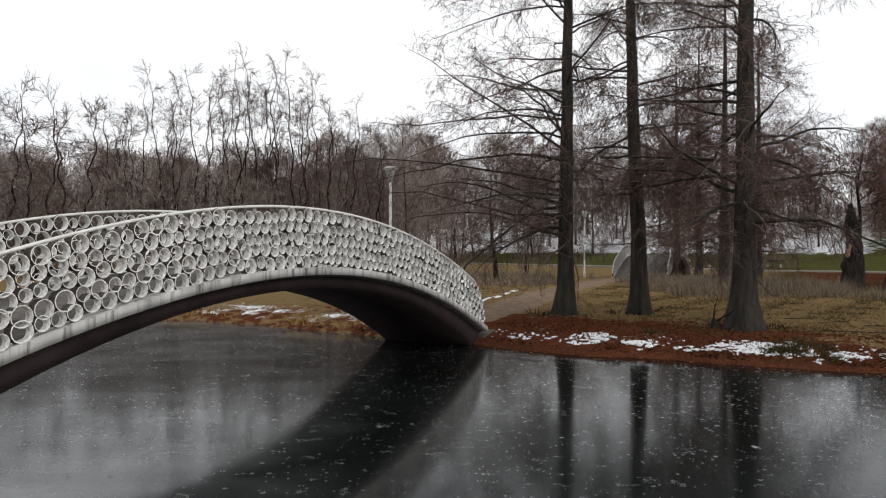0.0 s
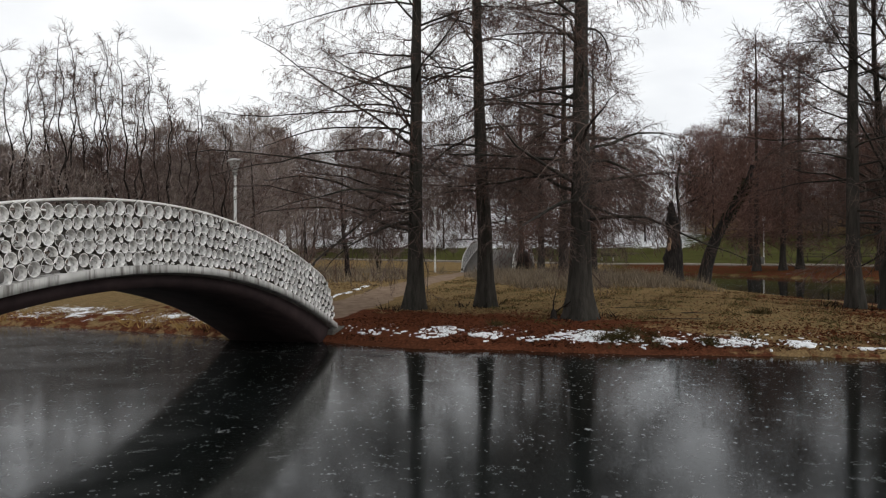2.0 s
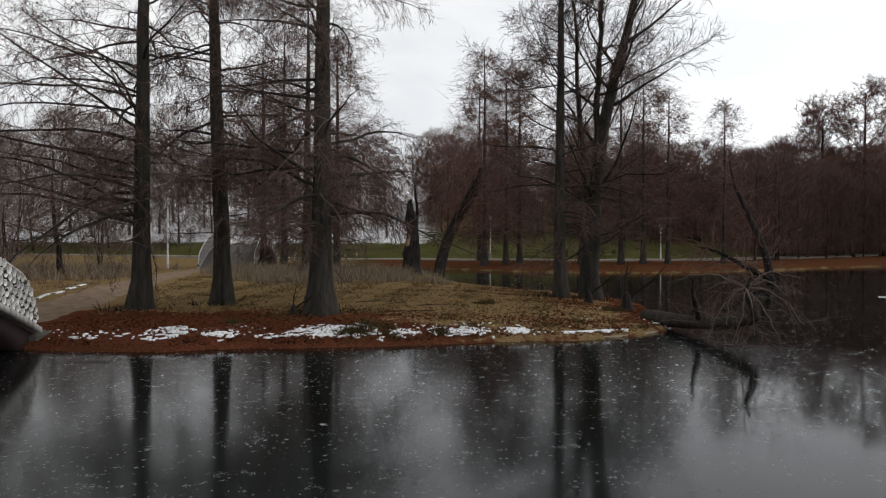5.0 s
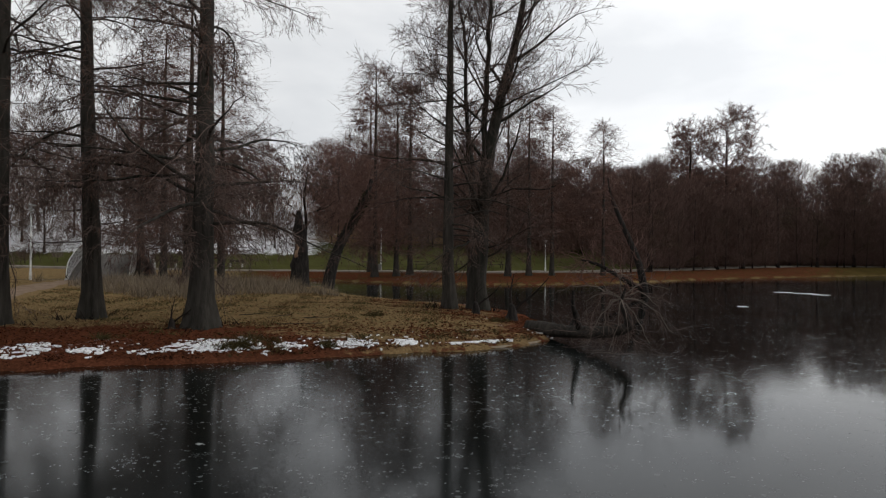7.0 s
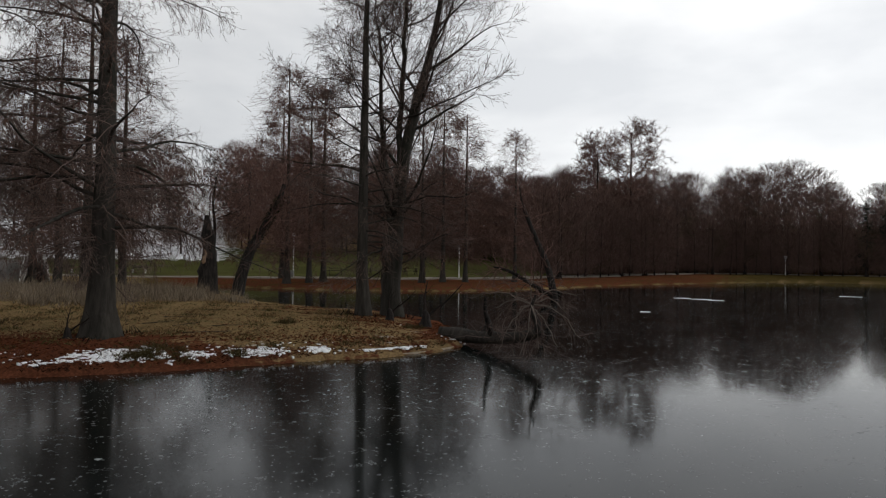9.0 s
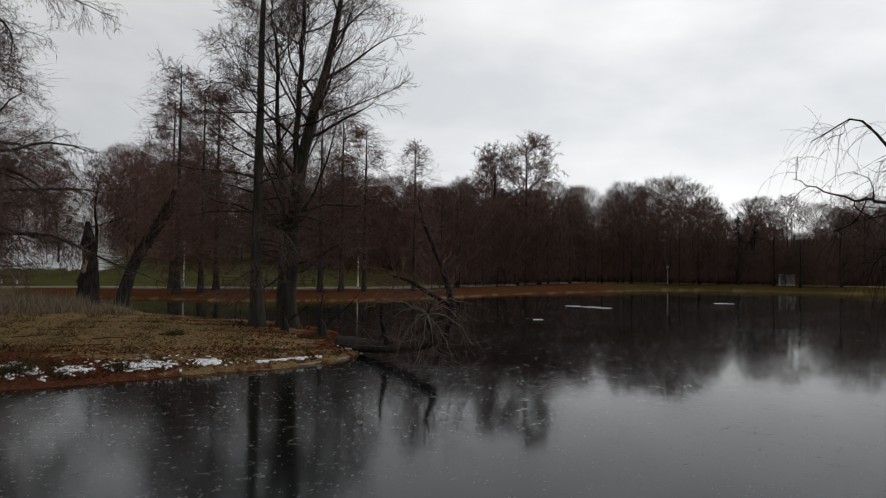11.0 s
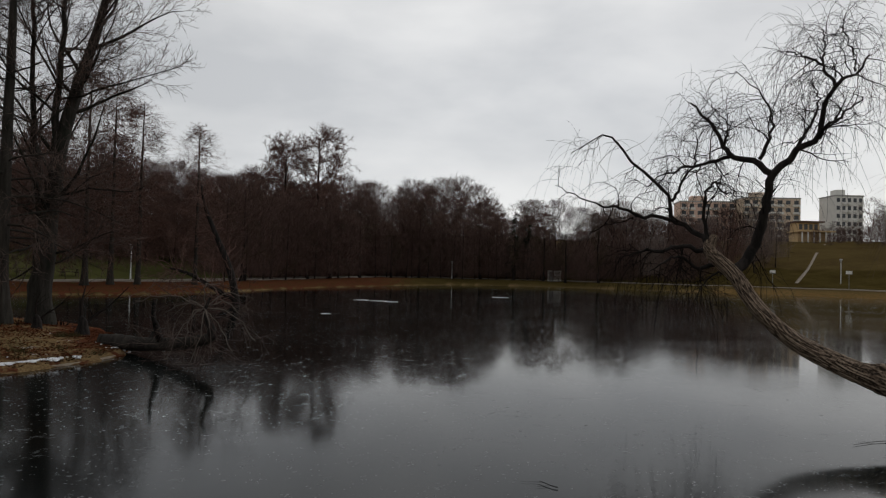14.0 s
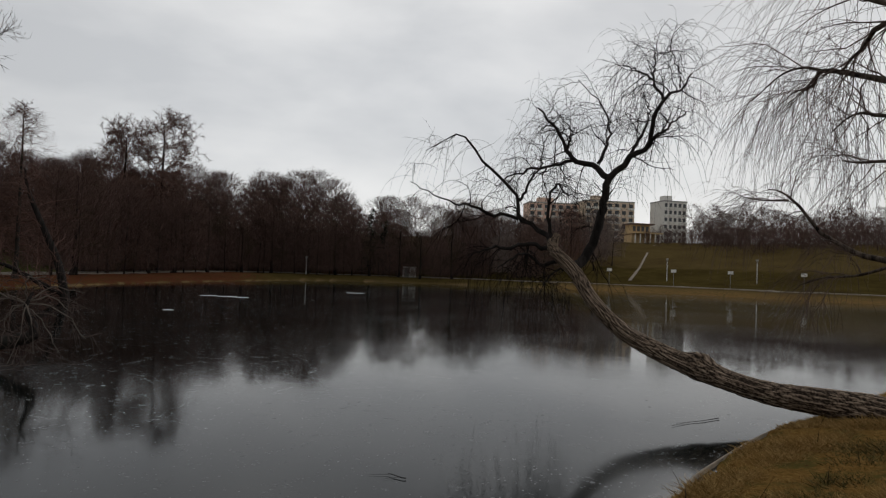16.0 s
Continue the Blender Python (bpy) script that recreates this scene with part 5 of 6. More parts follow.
# ---- leaning willow by the near bank ----
def willow():
    rng = np.random.default_rng(77)
    ob = tagged(empty("leaning_willow"), "old willow with ridged bark leaning low over the dark ice", "tree", "near-bank willows")
    main = smooth_line([(8.2, -6.9, 0.2), (8.65, -6.2, 0.56), (9.13, -5.59, 0.77), (9.67, -5.02, 0.80), (10.14, -4.47, 0.83), (10.6, -3.83, 1.01), (11.07, -3.29, 1.22), (11.51, -2.77, 1.51), (11.8, -2.35, 1.95), (12.05, -2.04, 2.46), (12.3, -1.7, 2.84), (12.4, -1.78, 3.1)], 60)
    main = smooth_line(main, 420)
    k = len(main)
    r = np.interp(np.linspace(0, 1, k), [0, 0.08, 0.25, 0.45, 0.6, 0.8, 0.95, 1], [0.34, 0.22, 0.178, 0.148, 0.130, 0.112, 0.088, 0.055])
    n = 84
    a = np.arange(n) * 2 * np.pi / n
    u = np.arange(k)[:, None] * 0.026 * 240 / 420
    ph = a[None, :] * 15 + 1.5 * np.sin(u * 5.0 + 2 * a[None, :]) + 0.8 * np.sin(u * 13 + 5 * a[None, :])
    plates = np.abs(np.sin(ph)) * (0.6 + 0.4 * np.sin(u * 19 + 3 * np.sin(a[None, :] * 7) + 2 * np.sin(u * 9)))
    ridge = 1 + 0.10 * plates[None] * (0.7 + 0.6 * rng.random((1, k, n))) + 0.05 * np.sin(u * 3.1 + 2 * a[None, :])[None] + 0.010 * rng.normal(size=(1, k, n)) - 0.04
    mid = int(0.47 * k)
    knot = np.exp(-((np.arange(k) - mid) / 11) ** 2)[None, :, None] * (0.18 + 0.82 * np.clip(np.cos(a - 1.6 - math.pi), 0, 1) ** 1.5)[None, None, :] * (0.62 + 0.2 * np.sin(u * 40 + a[None, :] * 9))
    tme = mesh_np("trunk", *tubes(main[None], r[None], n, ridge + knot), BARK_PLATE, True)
    # plate drives the colour: low values darken the furrows as shade would
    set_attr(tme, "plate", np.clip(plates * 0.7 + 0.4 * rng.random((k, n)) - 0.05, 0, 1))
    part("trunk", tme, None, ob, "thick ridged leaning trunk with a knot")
    limbs, R0 = [], []

    def limb(r0, r1, *pts):
        L = smooth_line(pts, 18)
        L[1:-1] += rng.normal(size=(16, 3)) * 0.018
        limbs.append(L)
        R0.append(np.linspace(r0, r1, 18))

    # the upright leader and its crown
    limb(0.090, 0.064, (12.02, -2.02, 2.42), (12.2, -2.2, 2.65), (12.28, -2.38, 2.95), (12.35, -2.55, 3.48), (12.43, -2.6, 3.74), (12.42, -2.67, 4.13))
    limb(0.062, 0.012, (12.42, -2.67, 4.13), (12.34, -2.99, 4.5), (12.26, -3.29, 4.71), (12.17, -3.36, 5.14), (12.16, -3.52, 5.51), (12.09, -3.8, 5.69), (12.0, -3.95, 5.92))
    limb(0.027, 0.011, (12.16, -3.52, 5.51), (12.31, -3.33, 5.88), (12.46, -3.09, 6.09), (12.53, -2.88, 6.19))
    limb(0.019, 0.007, (12.31, -3.36, 5.9), (12.3, -3.38, 6.2), (12.38, -3.4, 6.48))
    limb(0.017, 0.006, (12.08, -3.78, 5.69), (12.07, -3.73, 6.04), (11.97, -3.53, 6.38))
    limb(0.035, 0.011, (12.26, -3.29, 4.71), (12.01, -3.4, 4.84), (11.85, -3.54, 4.96), (11.68, -3.76, 5.19))
    limb(0.031, 0.007, (12.34, -2.99, 4.5), (12.59, -3.25, 4.95), (12.75, -3.43, 5.4), (12.9, -3.36, 5.8))
    limb(0.058, 0.015, (12.42, -2.67, 4.13), (12.57, -2.39, 4.36), (12.72, -2.07, 4.49), (12.78, -1.91, 4.72), (12.85, -1.8, 5.02), (12.92, -1.59, 5.27), (12.99, -1.42, 5.5))
    limb(0.033, 0.006, (12.49, -2.48, 4.4), (12.31, -2.57, 4.66), (12.23, -2.61, 4.8), (12.22, -2.57, 5.13), (12.28, -2.42, 5.47), (12.34, -2.06, 5.86))
    limb(0.027, 0.006, (12.79, -1.95, 4.66), (12.62, -1.99, 4.87), (12.53, -1.97, 5.02), (12.42, -1.7, 5.33))
    limb(0.035, 0.006, (12.72, -2.07, 4.49), (12.54, -1.71, 4.36), (12.44, -1.26, 4.25), (12.34, -0.93, 4.11), (12.34, -0.68, 3.92))
    # the limbs that go on from the end of the trunk
    limb(0.055, 0.006, (12.3, -1.7, 2.84), (12.6, -1.64, 3.06), (12.89, -1.35, 3.29), (12.96, -1.11, 3.4), (13.03, -1.13, 3.75), (13.09, -0.8, 4.16), (13.14, -0.38, 4.56), (13.19, -0.04, 4.99), (13.27, 0.29, 4.94), (13.34, 0.69, 4.7))
    limb(0.035, 0.005, (12.96, -1.11, 3.4), (12.68, -0.58, 3.47), (12.58, -0.19, 3.61), (12.48, 0.09, 3.61), (12.37, 0.52, 3.79), (12.35, 0.88, 3.96))
    limb(0.028, 0.006, (13.03, -1.13, 3.75), (12.86, -1.25, 3.97), (12.78, -1.46, 4.36), (12.69, -1.52, 4.66), (12.68, -1.49, 4.92))
    limb(0.039, 0.007, (12.3, -1.7, 2.84), (12.48, -1.63, 3.36), (12.39, -1.61, 3.7), (12.3, -1.76, 4.0), (12.23, -1.87, 3.79), (12.16, -2.16, 3.74))
    limb(0.047, 0.007, (12.3, -1.7, 2.84), (12.56, -1.28, 2.92), (12.38, -0.92, 2.85), (12.28, -0.57, 2.81), (12.19, -0.27, 2.68))
    limb(0.039, 0.006, (12.2, -1.82, 2.66), (12.33, -1.53, 2.54), (12.15, -1.21, 2.73), (12.06, -0.96, 2.64), (11.97, -0.72, 2.46))
    limb(0.023, 0.006, (12.1, -1.95, 2.5), (12.18, -1.76, 2.45), (12.09, -1.56, 2.25), (12.01, -1.46, 2.05))
    limbs, R0 = np.array(limbs), np.array(R0)
    for L, q in zip(limbs, R0):
        part("limb", mesh_np("limb", *tubes(L[None], q[None], 8), BARK_DARK, True), None, ob)
    B1, S1 = grow(rng, limbs, R0, 10, 0.15, 1.0, (0.75, 0.5), 58, 9, 0.03, 0.24, 0.5, 0.013, 0.006)
    B2, S2 = grow(rng, B1, S1, 4, 0.2, 1.0, (0.6, 0.42), 50, 6, 0.13, 0.24, 0.6, 0.0065, 0.0034)
    W, SW = grow(rng, B1, S1, 5, 0.3, 1.0, (1.1, 0.8), 60, 8, 0.36, 0.08, 0.6, 0.0038, 0.0027, taper=0.5)
    low = grow(rng, limbs[[15, 16, 17]], R0[[15, 16, 17]], 6, 0.3, 1.0, (1.0, 1.4), 60, 7, 0.4, 0.07, 0.5, 0.005, 0.0035, taper=0.5)
    V, F = merge([tubes(B1, S1, 4), tubes(B2, S2, 3), tubes(W, SW, 3), tubes(*low, 3)])
    tagged(part("crown", mesh_np("crown", V, F, TWIG_DARK), None, ob, "crooked bare twigs, drooping at the tips"), kind="stuff")
    about = Matrix.Translation((0.210, -0.264, 2.409))
    ob.matrix_basis = about @ Matrix.Scale(1.2, 4) @ about.inverted()
    return ob


willow()


def second_willow():
    rng = np.random.default_rng(78)
    ob = tagged(empty("weeping_willow"), "weeping willow with long hanging bare twigs on the near bank", "tree", "near-bank willows")
    trunk = smooth_line([(7.0, -7.6, 0.2), (6.95, -7.4, 1.5), (7.05, -6.9, 3.0), (7.2, -6.6, 4.2), (7.3, -6.6, 6.0), (7.5, -6.8, 7.5)], 22)
    part("trunk", mesh_np("trunk", *tubes(trunk[None], np.linspace(0.34, 0.08, 22)[None], 14), BARK_WILLOW, True), None, ob)
    limbs, R0 = [], []

    def limb(r0, r1, *pts):
        limbs.append(smooth_line(pts, 14))
        R0.append(np.linspace(r0, r1, 14))

    limb(0.048, 0.018, (7.15, -6.7, 3.9), (7.4, -5.6, 4.3), (7.92, -4.82, 4.67), (8.51, -4.85, 4.9), (9.1, -4.7, 5.13), (9.3, -4.7, 5.0), (9.4, -4.59, 4.94))
    limb(0.023, 0.006, (9.1, -4.7, 5.13), (9.49, -4.64, 5.28), (9.79, -4.47, 5.25), (10.08, -4.21, 4.96))
    limb(0.047, 0.011, (7.2, -6.6, 5.2), (7.4, -5.5, 5.35), (7.69, -4.68, 5.24), (8.2, -4.73, 5.13), (8.6, -4.79, 5.12), (8.91, -4.85, 5.04))
    limb(0.047, 0.010, (7.3, -6.6, 5.0), (7.4, -5.4, 5.2), (7.78, -4.55, 5.52), (8.27, -4.57, 5.91), (8.85, -4.45, 6.38))
    limb(0.039, 0.008, (7.2, -6.6, 4.2), (8.0, -5.9, 4.35), (8.85, -5.37, 4.5), (9.24, -5.32, 4.63), (9.64, -5.32, 4.65), (10.05, -5.31, 4.53))
    limb(0.039, 0.008, (7.1, -6.8, 3.6), (8.6, -6.5, 3.95), (9.89, -5.98, 4.12), (10.18, -5.78, 4.14), (10.47, -5.69, 4.21))
    limb(0.078, 0.010, (7.05, -6.9, 2.2), (8.9, -7.4, 2.45), (10.8, -7.4, 2.65), (12.28, -7.09, 2.88), (12.46, -6.86, 3.02), (12.74, -6.5, 3.32), (12.92, -6.28, 3.74), (13.1, -6.0, 4.06), (13.29, -5.82, 4.13))
    limb(0.023, 0.006, (13.0, -6.07, 3.9), (13.19, -5.68, 3.91), (13.37, -5.36, 3.99))
    limb(0.031, 0.008, (11.6, -7.25, 2.76), (12.2, -6.9, 2.55), (12.5, -6.5, 2.5), (12.8, -6.2, 2.35))
    limbs, R0 = np.array(limbs), np.array(R0)
    for L, q in zip(limbs, R0):
        part("limb", mesh_np("limb", *tubes(L[None], q[None], 7), BARK_WILLOW, True), None, ob)
    B1, S1 = grow(rng, limbs, R0, 11, 0.3, 1.0, (1.0, 0.7), 48, 9, 0.05, 0.13, 0.5, 0.011, 0.005)
    W, SW = grow(rng, B1, S1, 11, 0.15, 1.0, (1.5, 1.0), 45, 10, 0.20, 0.045, 0.6, 0.0032, 0.0021, taper=0.5)
    V, F = merge([tubes(B1, S1, 4), tubes(W, SW, 3)])
    tagged(part("crown", mesh_np("crown", V, F, TWIG), None, ob, "curtain of thin hanging twigs"), kind="stuff")


second_willow()


# ---- broken and fallen trees ----
def broken_tree():
    rng = np.random.default_rng(5)
    ob = tagged(empty("broken_tree", pose(22.6, 37.6, ground_z(22.6, 37.6))), "broken dark trunk with torn pale wood and a few thin shoots", "tree")
    stem = smooth_line([(0, 0, -0.2), (0.05, 0, 1.0), (0.1, 0, 2.2), (0.0, 0, 3.4), (-0.1, 0, 4.7)], 14)
    r = np.interp(np.linspace(0, 1, 14), [0, 0.1, 0.45, 0.6, 0.75, 1], [0.75, 0.62, 0.5, 0.36, 0.42, 0.10])
    fl = 1 + 0.08 * rng.normal(size=(1, 14, 14))
    part("trunk", mesh_np("trunk", *tubes(stem[None], r[None], 14, fl), BARK_DARK, True), None, ob)
    w = smooth_line([(-0.5, -0.35, 1.75), (-0.52, -0.45, 2.05), (-0.36, -0.42, 2.35), (-0.42, -0.3, 2.6)], 8)
    part("torn_wood", mesh_np("torn_wood", *tubes(w[None], np.array([[0.02, 0.09, 0.06, 0.10, 0.05, 0.07, 0.03, 0.01]]), 9, 1 + 0.35 * rng.normal(size=(1, 8, 9))), WOOD_RAW), None, ob, "pale orange torn wood")
    up = smooth_line([(0.3, 0, 2.0), (0.45, 0, 4.0), (0.35, 0.1, 5.6), (0.6, 0, 7.6)], 12)
    S, q = grow(rng, up[None], np.linspace(0.13, 0.02, 12)[None], 14, 0.3, 1.0, (1.8, 0.9), 50, 6, -0.03, 0.2, 0.5, 0.03, 0.012)
    S2, q2 = grow(rng, S, q, 6, 0.2, 1.0, (0.8, 0.5), 45, 3, 0.02, 0.2, 0.6, 0.014, 0.010)
    fl, fr = crown_fill(rng, 5, 8.5, 0.33, 0.38, 1500, 0.013, 0.2)
    V, F = merge([slivers(rng, fl, fr), tubes(up[None], np.linspace(0.13, 0.02, 12)[None], 6), tubes(S, q, 4), tubes(S2, q2, 3)])
    tagged(part("shoot", mesh_np("shoot", V, F, TWIG_DARK), None, ob), kind="stuff")


broken_tree()


def ivy_tree():
    rng = np.random.default_rng(6)
    ob = tagged(empty("ivy_clad_tree", pose(24.4, 37.2, ground_z(24.4, 37.2))), "leaning dark tree with ivy round its upper trunk", "tree")
    stem = smooth_line([(0, 0, -0.2), (0.25, -0.1, 1.2), (0.75, -0.3, 2.8), (1.4, -0.7, 4.2), (2.1, -1.2, 5.8), (2.4, -1.4, 7.0)], 16)
    r = np.linspace(0.42, 0.13, 16)
    part("trunk", mesh_np("trunk", *tubes(stem[None], r[None], 12), BARK_DARK, True), None, ob)
    L, s = grow(rng, stem[None], r[None], 16, 0.4, 1.0, (2.6, 1.6), 55, 6, -0.03, 0.2, 0.4, 0.05, 0.015)
    L2, s2 = grow(rng, L, s, 7, 0.2, 1.0, (1.0, 0.7), 45, 4, 0.0, 0.2, 0.6, 0.02, 0.011)
    L3, s3 = grow(rng, L2, s2, 4, 0.2, 1.0, (0.6, 0.4), 45, 2, 0.0, 0.2, 0.6, 0.012, 0.009)
    fl, fr = crown_fill(rng, 6, 9.0, 0.42, 0.34, 2400, 0.013, 0.2)
    V, F = merge([slivers(rng, fl + np.array([1.6, -0.8, 0]), fr), tubes(L, s, 4), tubes(L2, s2, 3), tubes(L3, s3, 3)])
    tagged(part("crown", mesh_np("crown", V, F, TWIG_RED), None, ob), kind="stuff")
    I1, si = grow(rng, stem[None], r[None], 1100, 0.28, 0.86, (0.30, 0.36), 85, 2, 0.3, 0.3, 0.2, 0.045, 0.03)
    tagged(part("ivy", mesh_np("ivy", *tubes(I1, si, 3), LEAF_IVY), None, ob, "dark green ivy"), kind="stuff")


ivy_tree()


def fallen_log():
    rng = np.random.default_rng(9)
    ob = tagged(empty("fallen_tree"), "fallen grey log with bleached bare branches propped over the ice", "fallen tree")
    line = smooth_line([(16.15, 13.5, 0.22), (15.9, 12.6, 0.25), (15.68, 12.0, 0.27), (15.37, 11.06, 0.33), (14.91, 9.95, 0.47), (14.57, 9.02, 0.68)], 30)
    r = np.interp(np.linspace(0, 1, 30), [0, 0.1, 0.5, 0.94, 1], [0.19, 0.21, 0.18, 0.13, 0.06])
    a = np.arange(16) * 2 * np.pi / 16
    fl = 1 + 0.05 * rng.normal(size=(1, 30, 16)) + 0.07 * np.sin(a * 4)[None, None, :]
    V, F = tubes(line[None], r[None], 16, fl)
    part("trunk", mesh_np("trunk", V, [F, np.array([list(range(16))])], BARK, True), None, ob)
    for pts, r0 in (([(15.25, 11.0, 0.45), (14.95, 10.9, 0.8), (14.72, 10.82, 1.1), (14.7, 10.8, 1.5)], 0.10), ([(14.6, 9.1, 0.65), (14.6, 9.15, 0.95), (14.58, 9.3, 1.25), (14.62, 9.2, 1.6)], 0.10), ([(15.5, 11.5, 0.4), (15.6, 11.4, 0.7), (15.5, 11.3, 0.9)], 0.06)):
        stub = smooth_line(pts, 8)
        part("stub", mesh_np("stub", *tubes(stub[None], np.linspace(r0, 0.03, 8)[None], 8, 1 + 0.1 * rng.normal(size=(1, 8, 8))), BARK_DARK, True), None, ob)
    fan = (14.59, 9.32, 1.37)
    ends = ((14.09, 9.95, 0.18), (14.23, 9.4, 0.12), (14.45, 9.0, 0.3), (14.63, 8.55, 0.35), (15.04, 8.2, 0.6), (13.95, 10.75, 1.5), (15.25, 8.4, 1.6), (14.3, 9.6, 0.5), (14.9, 8.5, 1.2), (14.2, 10.1, 1.25), (14.75, 9.0, 1.95))
    M, R = [], []
    for i, e in enumerate(ends):
        mid = [(fan[k] + e[k]) / 2 + (0.22 if k == 2 else rng.normal() * 0.10) for k in range(3)]
        L = smooth_line([fan, mid, e], 10)
        L[1:-1] += rng.normal(size=(8, 3)) * 0.025
        M.append(L)
        R.append(np.linspace(0.019, 0.008, 10))
        part("branch", mesh_np("branch", *tubes(L[None], R[-1][None], 5), TWIG_PALE, True), None, ob, "bleached bare branch")
    M, R = np.array(M), np.array(R)
    L, s = grow(rng, M, R, 7, 0.2, 1.0, (0.9, 0.6), 50, 6, 0.07, 0.18, 0.6, 0.012, 0.006)
    L2, s2 = grow(rng, L, s, 4, 0.2, 1.0, (0.5, 0.35), 45, 4, 0.1, 0.2, 0.6, 0.007, 0.0045)
    top = line[None, 12:]
    T, st = grow(rng, top, r[None, 12:], 34, 0.0, 1.0, (1.1, 1.3), 80, 6, 0.09, 0.18, 0.3, 0.012, 0.006)
    T2, st2 = grow(rng, T, st, 5, 0.2, 1.0, (0.5, 0.35), 45, 4, 0.1, 0.2, 0.6, 0.007, 0.0045)
    for q in (L, L2, T, T2):
        q[:, :, 2] = np.maximum(q[:, :, 2], 0.012)
    V, F = merge([tubes(L, s, 3), tubes(L2, s2, 3), tubes(T, st, 3), tubes(T2, st2, 3)])
    tagged(part("twig", mesh_np("twig", V, F, TWIG), None, ob), kind="stuff")


fallen_log()


def drowned_tree():
    rng = np.random.default_rng(10)
    ob = tagged(empty("drowned_tree"), "dead leaning tree standing in the ice with a tangle of twigs", "tree")
    M = np.array([smooth_line([(38.0, 22.6, -0.2), (37.6, 22.9, 2.0), (37.0, 23.6, 4.2), (36.6, 24.2, 6.0), (36.5, 24.4, 7.2)], 14), smooth_line([(38.0, 22.6, 0.2), (37.0, 23.5, 0.9), (36.0, 24.4, 1.7), (35.4, 25.0, 2.0), (35.0, 25.3, 2.1)], 14)])
    R = np.array([np.linspace(0.26, 0.04, 14), np.linspace(0.17, 0.05, 14)])
    part("trunk", mesh_np("trunk", *tubes(M, R, 9), BARK_DARK, True), None, ob)
    L, s = grow(rng, M, R, 34, 0.02, 1.0, (2.4, 1.5), 60, 6, 0.03, 0.2, 0.4, 0.035, 0.014)
    L2, s2 = grow(rng, L, s, 6, 0.2, 1.0, (1.0, 0.6), 45, 3, 0.03, 0.2, 0.6, 0.016, 0.011)
    V, F = merge([tubes(L, s, 4), tubes(L2, s2, 3)])
    tagged(part("crown", mesh_np("crown", V, F, TWIG_RED), None, ob), kind="stuff")


drowned_tree()


def small_stump(x, y, s, seed):
    rng = np.random.default_rng(seed)
    ob = tagged(empty("tree_stump", pose(x, y, ground_z(x, y))), "dark ragged forked stump on the bank", "stump", "small stumps on the spit")
    a = smooth_line([(0, 0, -0.1), (0.02, 0, 0.3), (-0.05, 0, 0.55)], 6)
    b = smooth_line([(0.05, 0, 0.25), (0.35, -0.1, 0.55), (0.75, -0.3, 0.85), (1.3, -0.5, 1.4)], 9)
    c = smooth_line([(0.0, 0, 0.3), (0.05, 0.1, 0.9), (0.2, 0.1, 1.5)], 9)
    fl = 1 + 0.12 * rng.normal(size=(1, 6, 10))
    V, F = tubes(a[None] * s, np.array([[0.28, 0.2, 0.16, 0.14, 0.11, 0.04]]) * s, 10, fl)
    part("stump", mesh_np("stump", V, [F, np.array([list(range(50, 60))])], BARK_DARK), None, ob)
    M = np.array([b, c]) * s
    R = np.tile(np.linspace(0.06, 0.012, 9), (2, 1)) * s
    L, q = grow(rng, M, R, 6, 0.3, 1.0, (0.7 * s, 0.4 * s), 45, 4, 0.0, 0.2, 0.5, 0.012, 0.006)
    V, F = merge([tubes(M, R, 5), tubes(L, q, 3)])
    tagged(part("shoot", mesh_np("shoot", V, F, TWIG_DARK), None, ob), kind="stuff")


small_stump(17.13, 15.07, 1.0, 1)
small_stump(17.6, 17.2, 0.75, 2)
small_stump(7.1, 17.9, 0.5, 3)


# ---- park furniture ----
def picnic_table(x, y, rz):
    ob = tagged(empty("picnic_table", pose(x, y, ground_z(x, y), 0, 0, rz)), "dark timber picnic table with fixed benches on the lawn", "picnic table", "picnic tables along the promenade")
    for i in range(4):
        part("plank", box_bm(1.9, 0.17, 0.045, (0, -0.285 + 0.19 * i, 0.75), 0.006), WOOD_DARK, ob)
    for sy in (-1, 1):
        part("bench_seat", box_bm(1.9, 0.26, 0.045, (0, sy * 0.72, 0.45), 0.006), WOOD_DARK, ob)
    for sx in (-0.65, 0.65):
        part("cross_beam", box_bm(0.06, 1.7, 0.1, (sx, 0, 0.39), 0.005), WOOD_DARK, ob)
        for sy in (-1, 1):
            bm = box_bm(0.07, 0.1, 0.92, (0, 0, 0), 0.005)
            bmesh.ops.transform(bm, matrix=Matrix.Translation((sx + 0.07, sy * 0.36, 0.36)) @ Matrix.Rotation(radians(28 * sy), 4, "X"), verts=bm.verts)
            part("leg", bm, WOOD_DARK, ob)
    return ob


def bench(x, y, rz):
    ob = tagged(empty("park_bench", pose(x, y, ground_z(x, y), 0, 0, rz)), "dark timber park bench facing the lake", "bench", "promenade benches")
    for i in range(3):
        part("seat_slat", box_bm(1.8, 0.11, 0.04, (0, -0.13 + 0.13 * i, 0.45), 0.006), WOOD_DARK, ob)
    for i in range(2):
        part("back_slat", box_bm(1.8, 0.035, 0.12, (0, 0.25 + 0.03 * i, 0.62 + 0.16 * i), 0.006), WOOD_DARK, ob)
    for sx in (-0.7, 0.7):
        part("leg", box_bm(0.06, 0.4, 0.44, (sx, 0, 0.2), 0.008), CONCRETE, ob)
        part("back_post", box_bm(0.05, 0.05, 0.62, (sx, 0.24, 0.55), 0.005), WOOD_DARK, ob)
    return ob


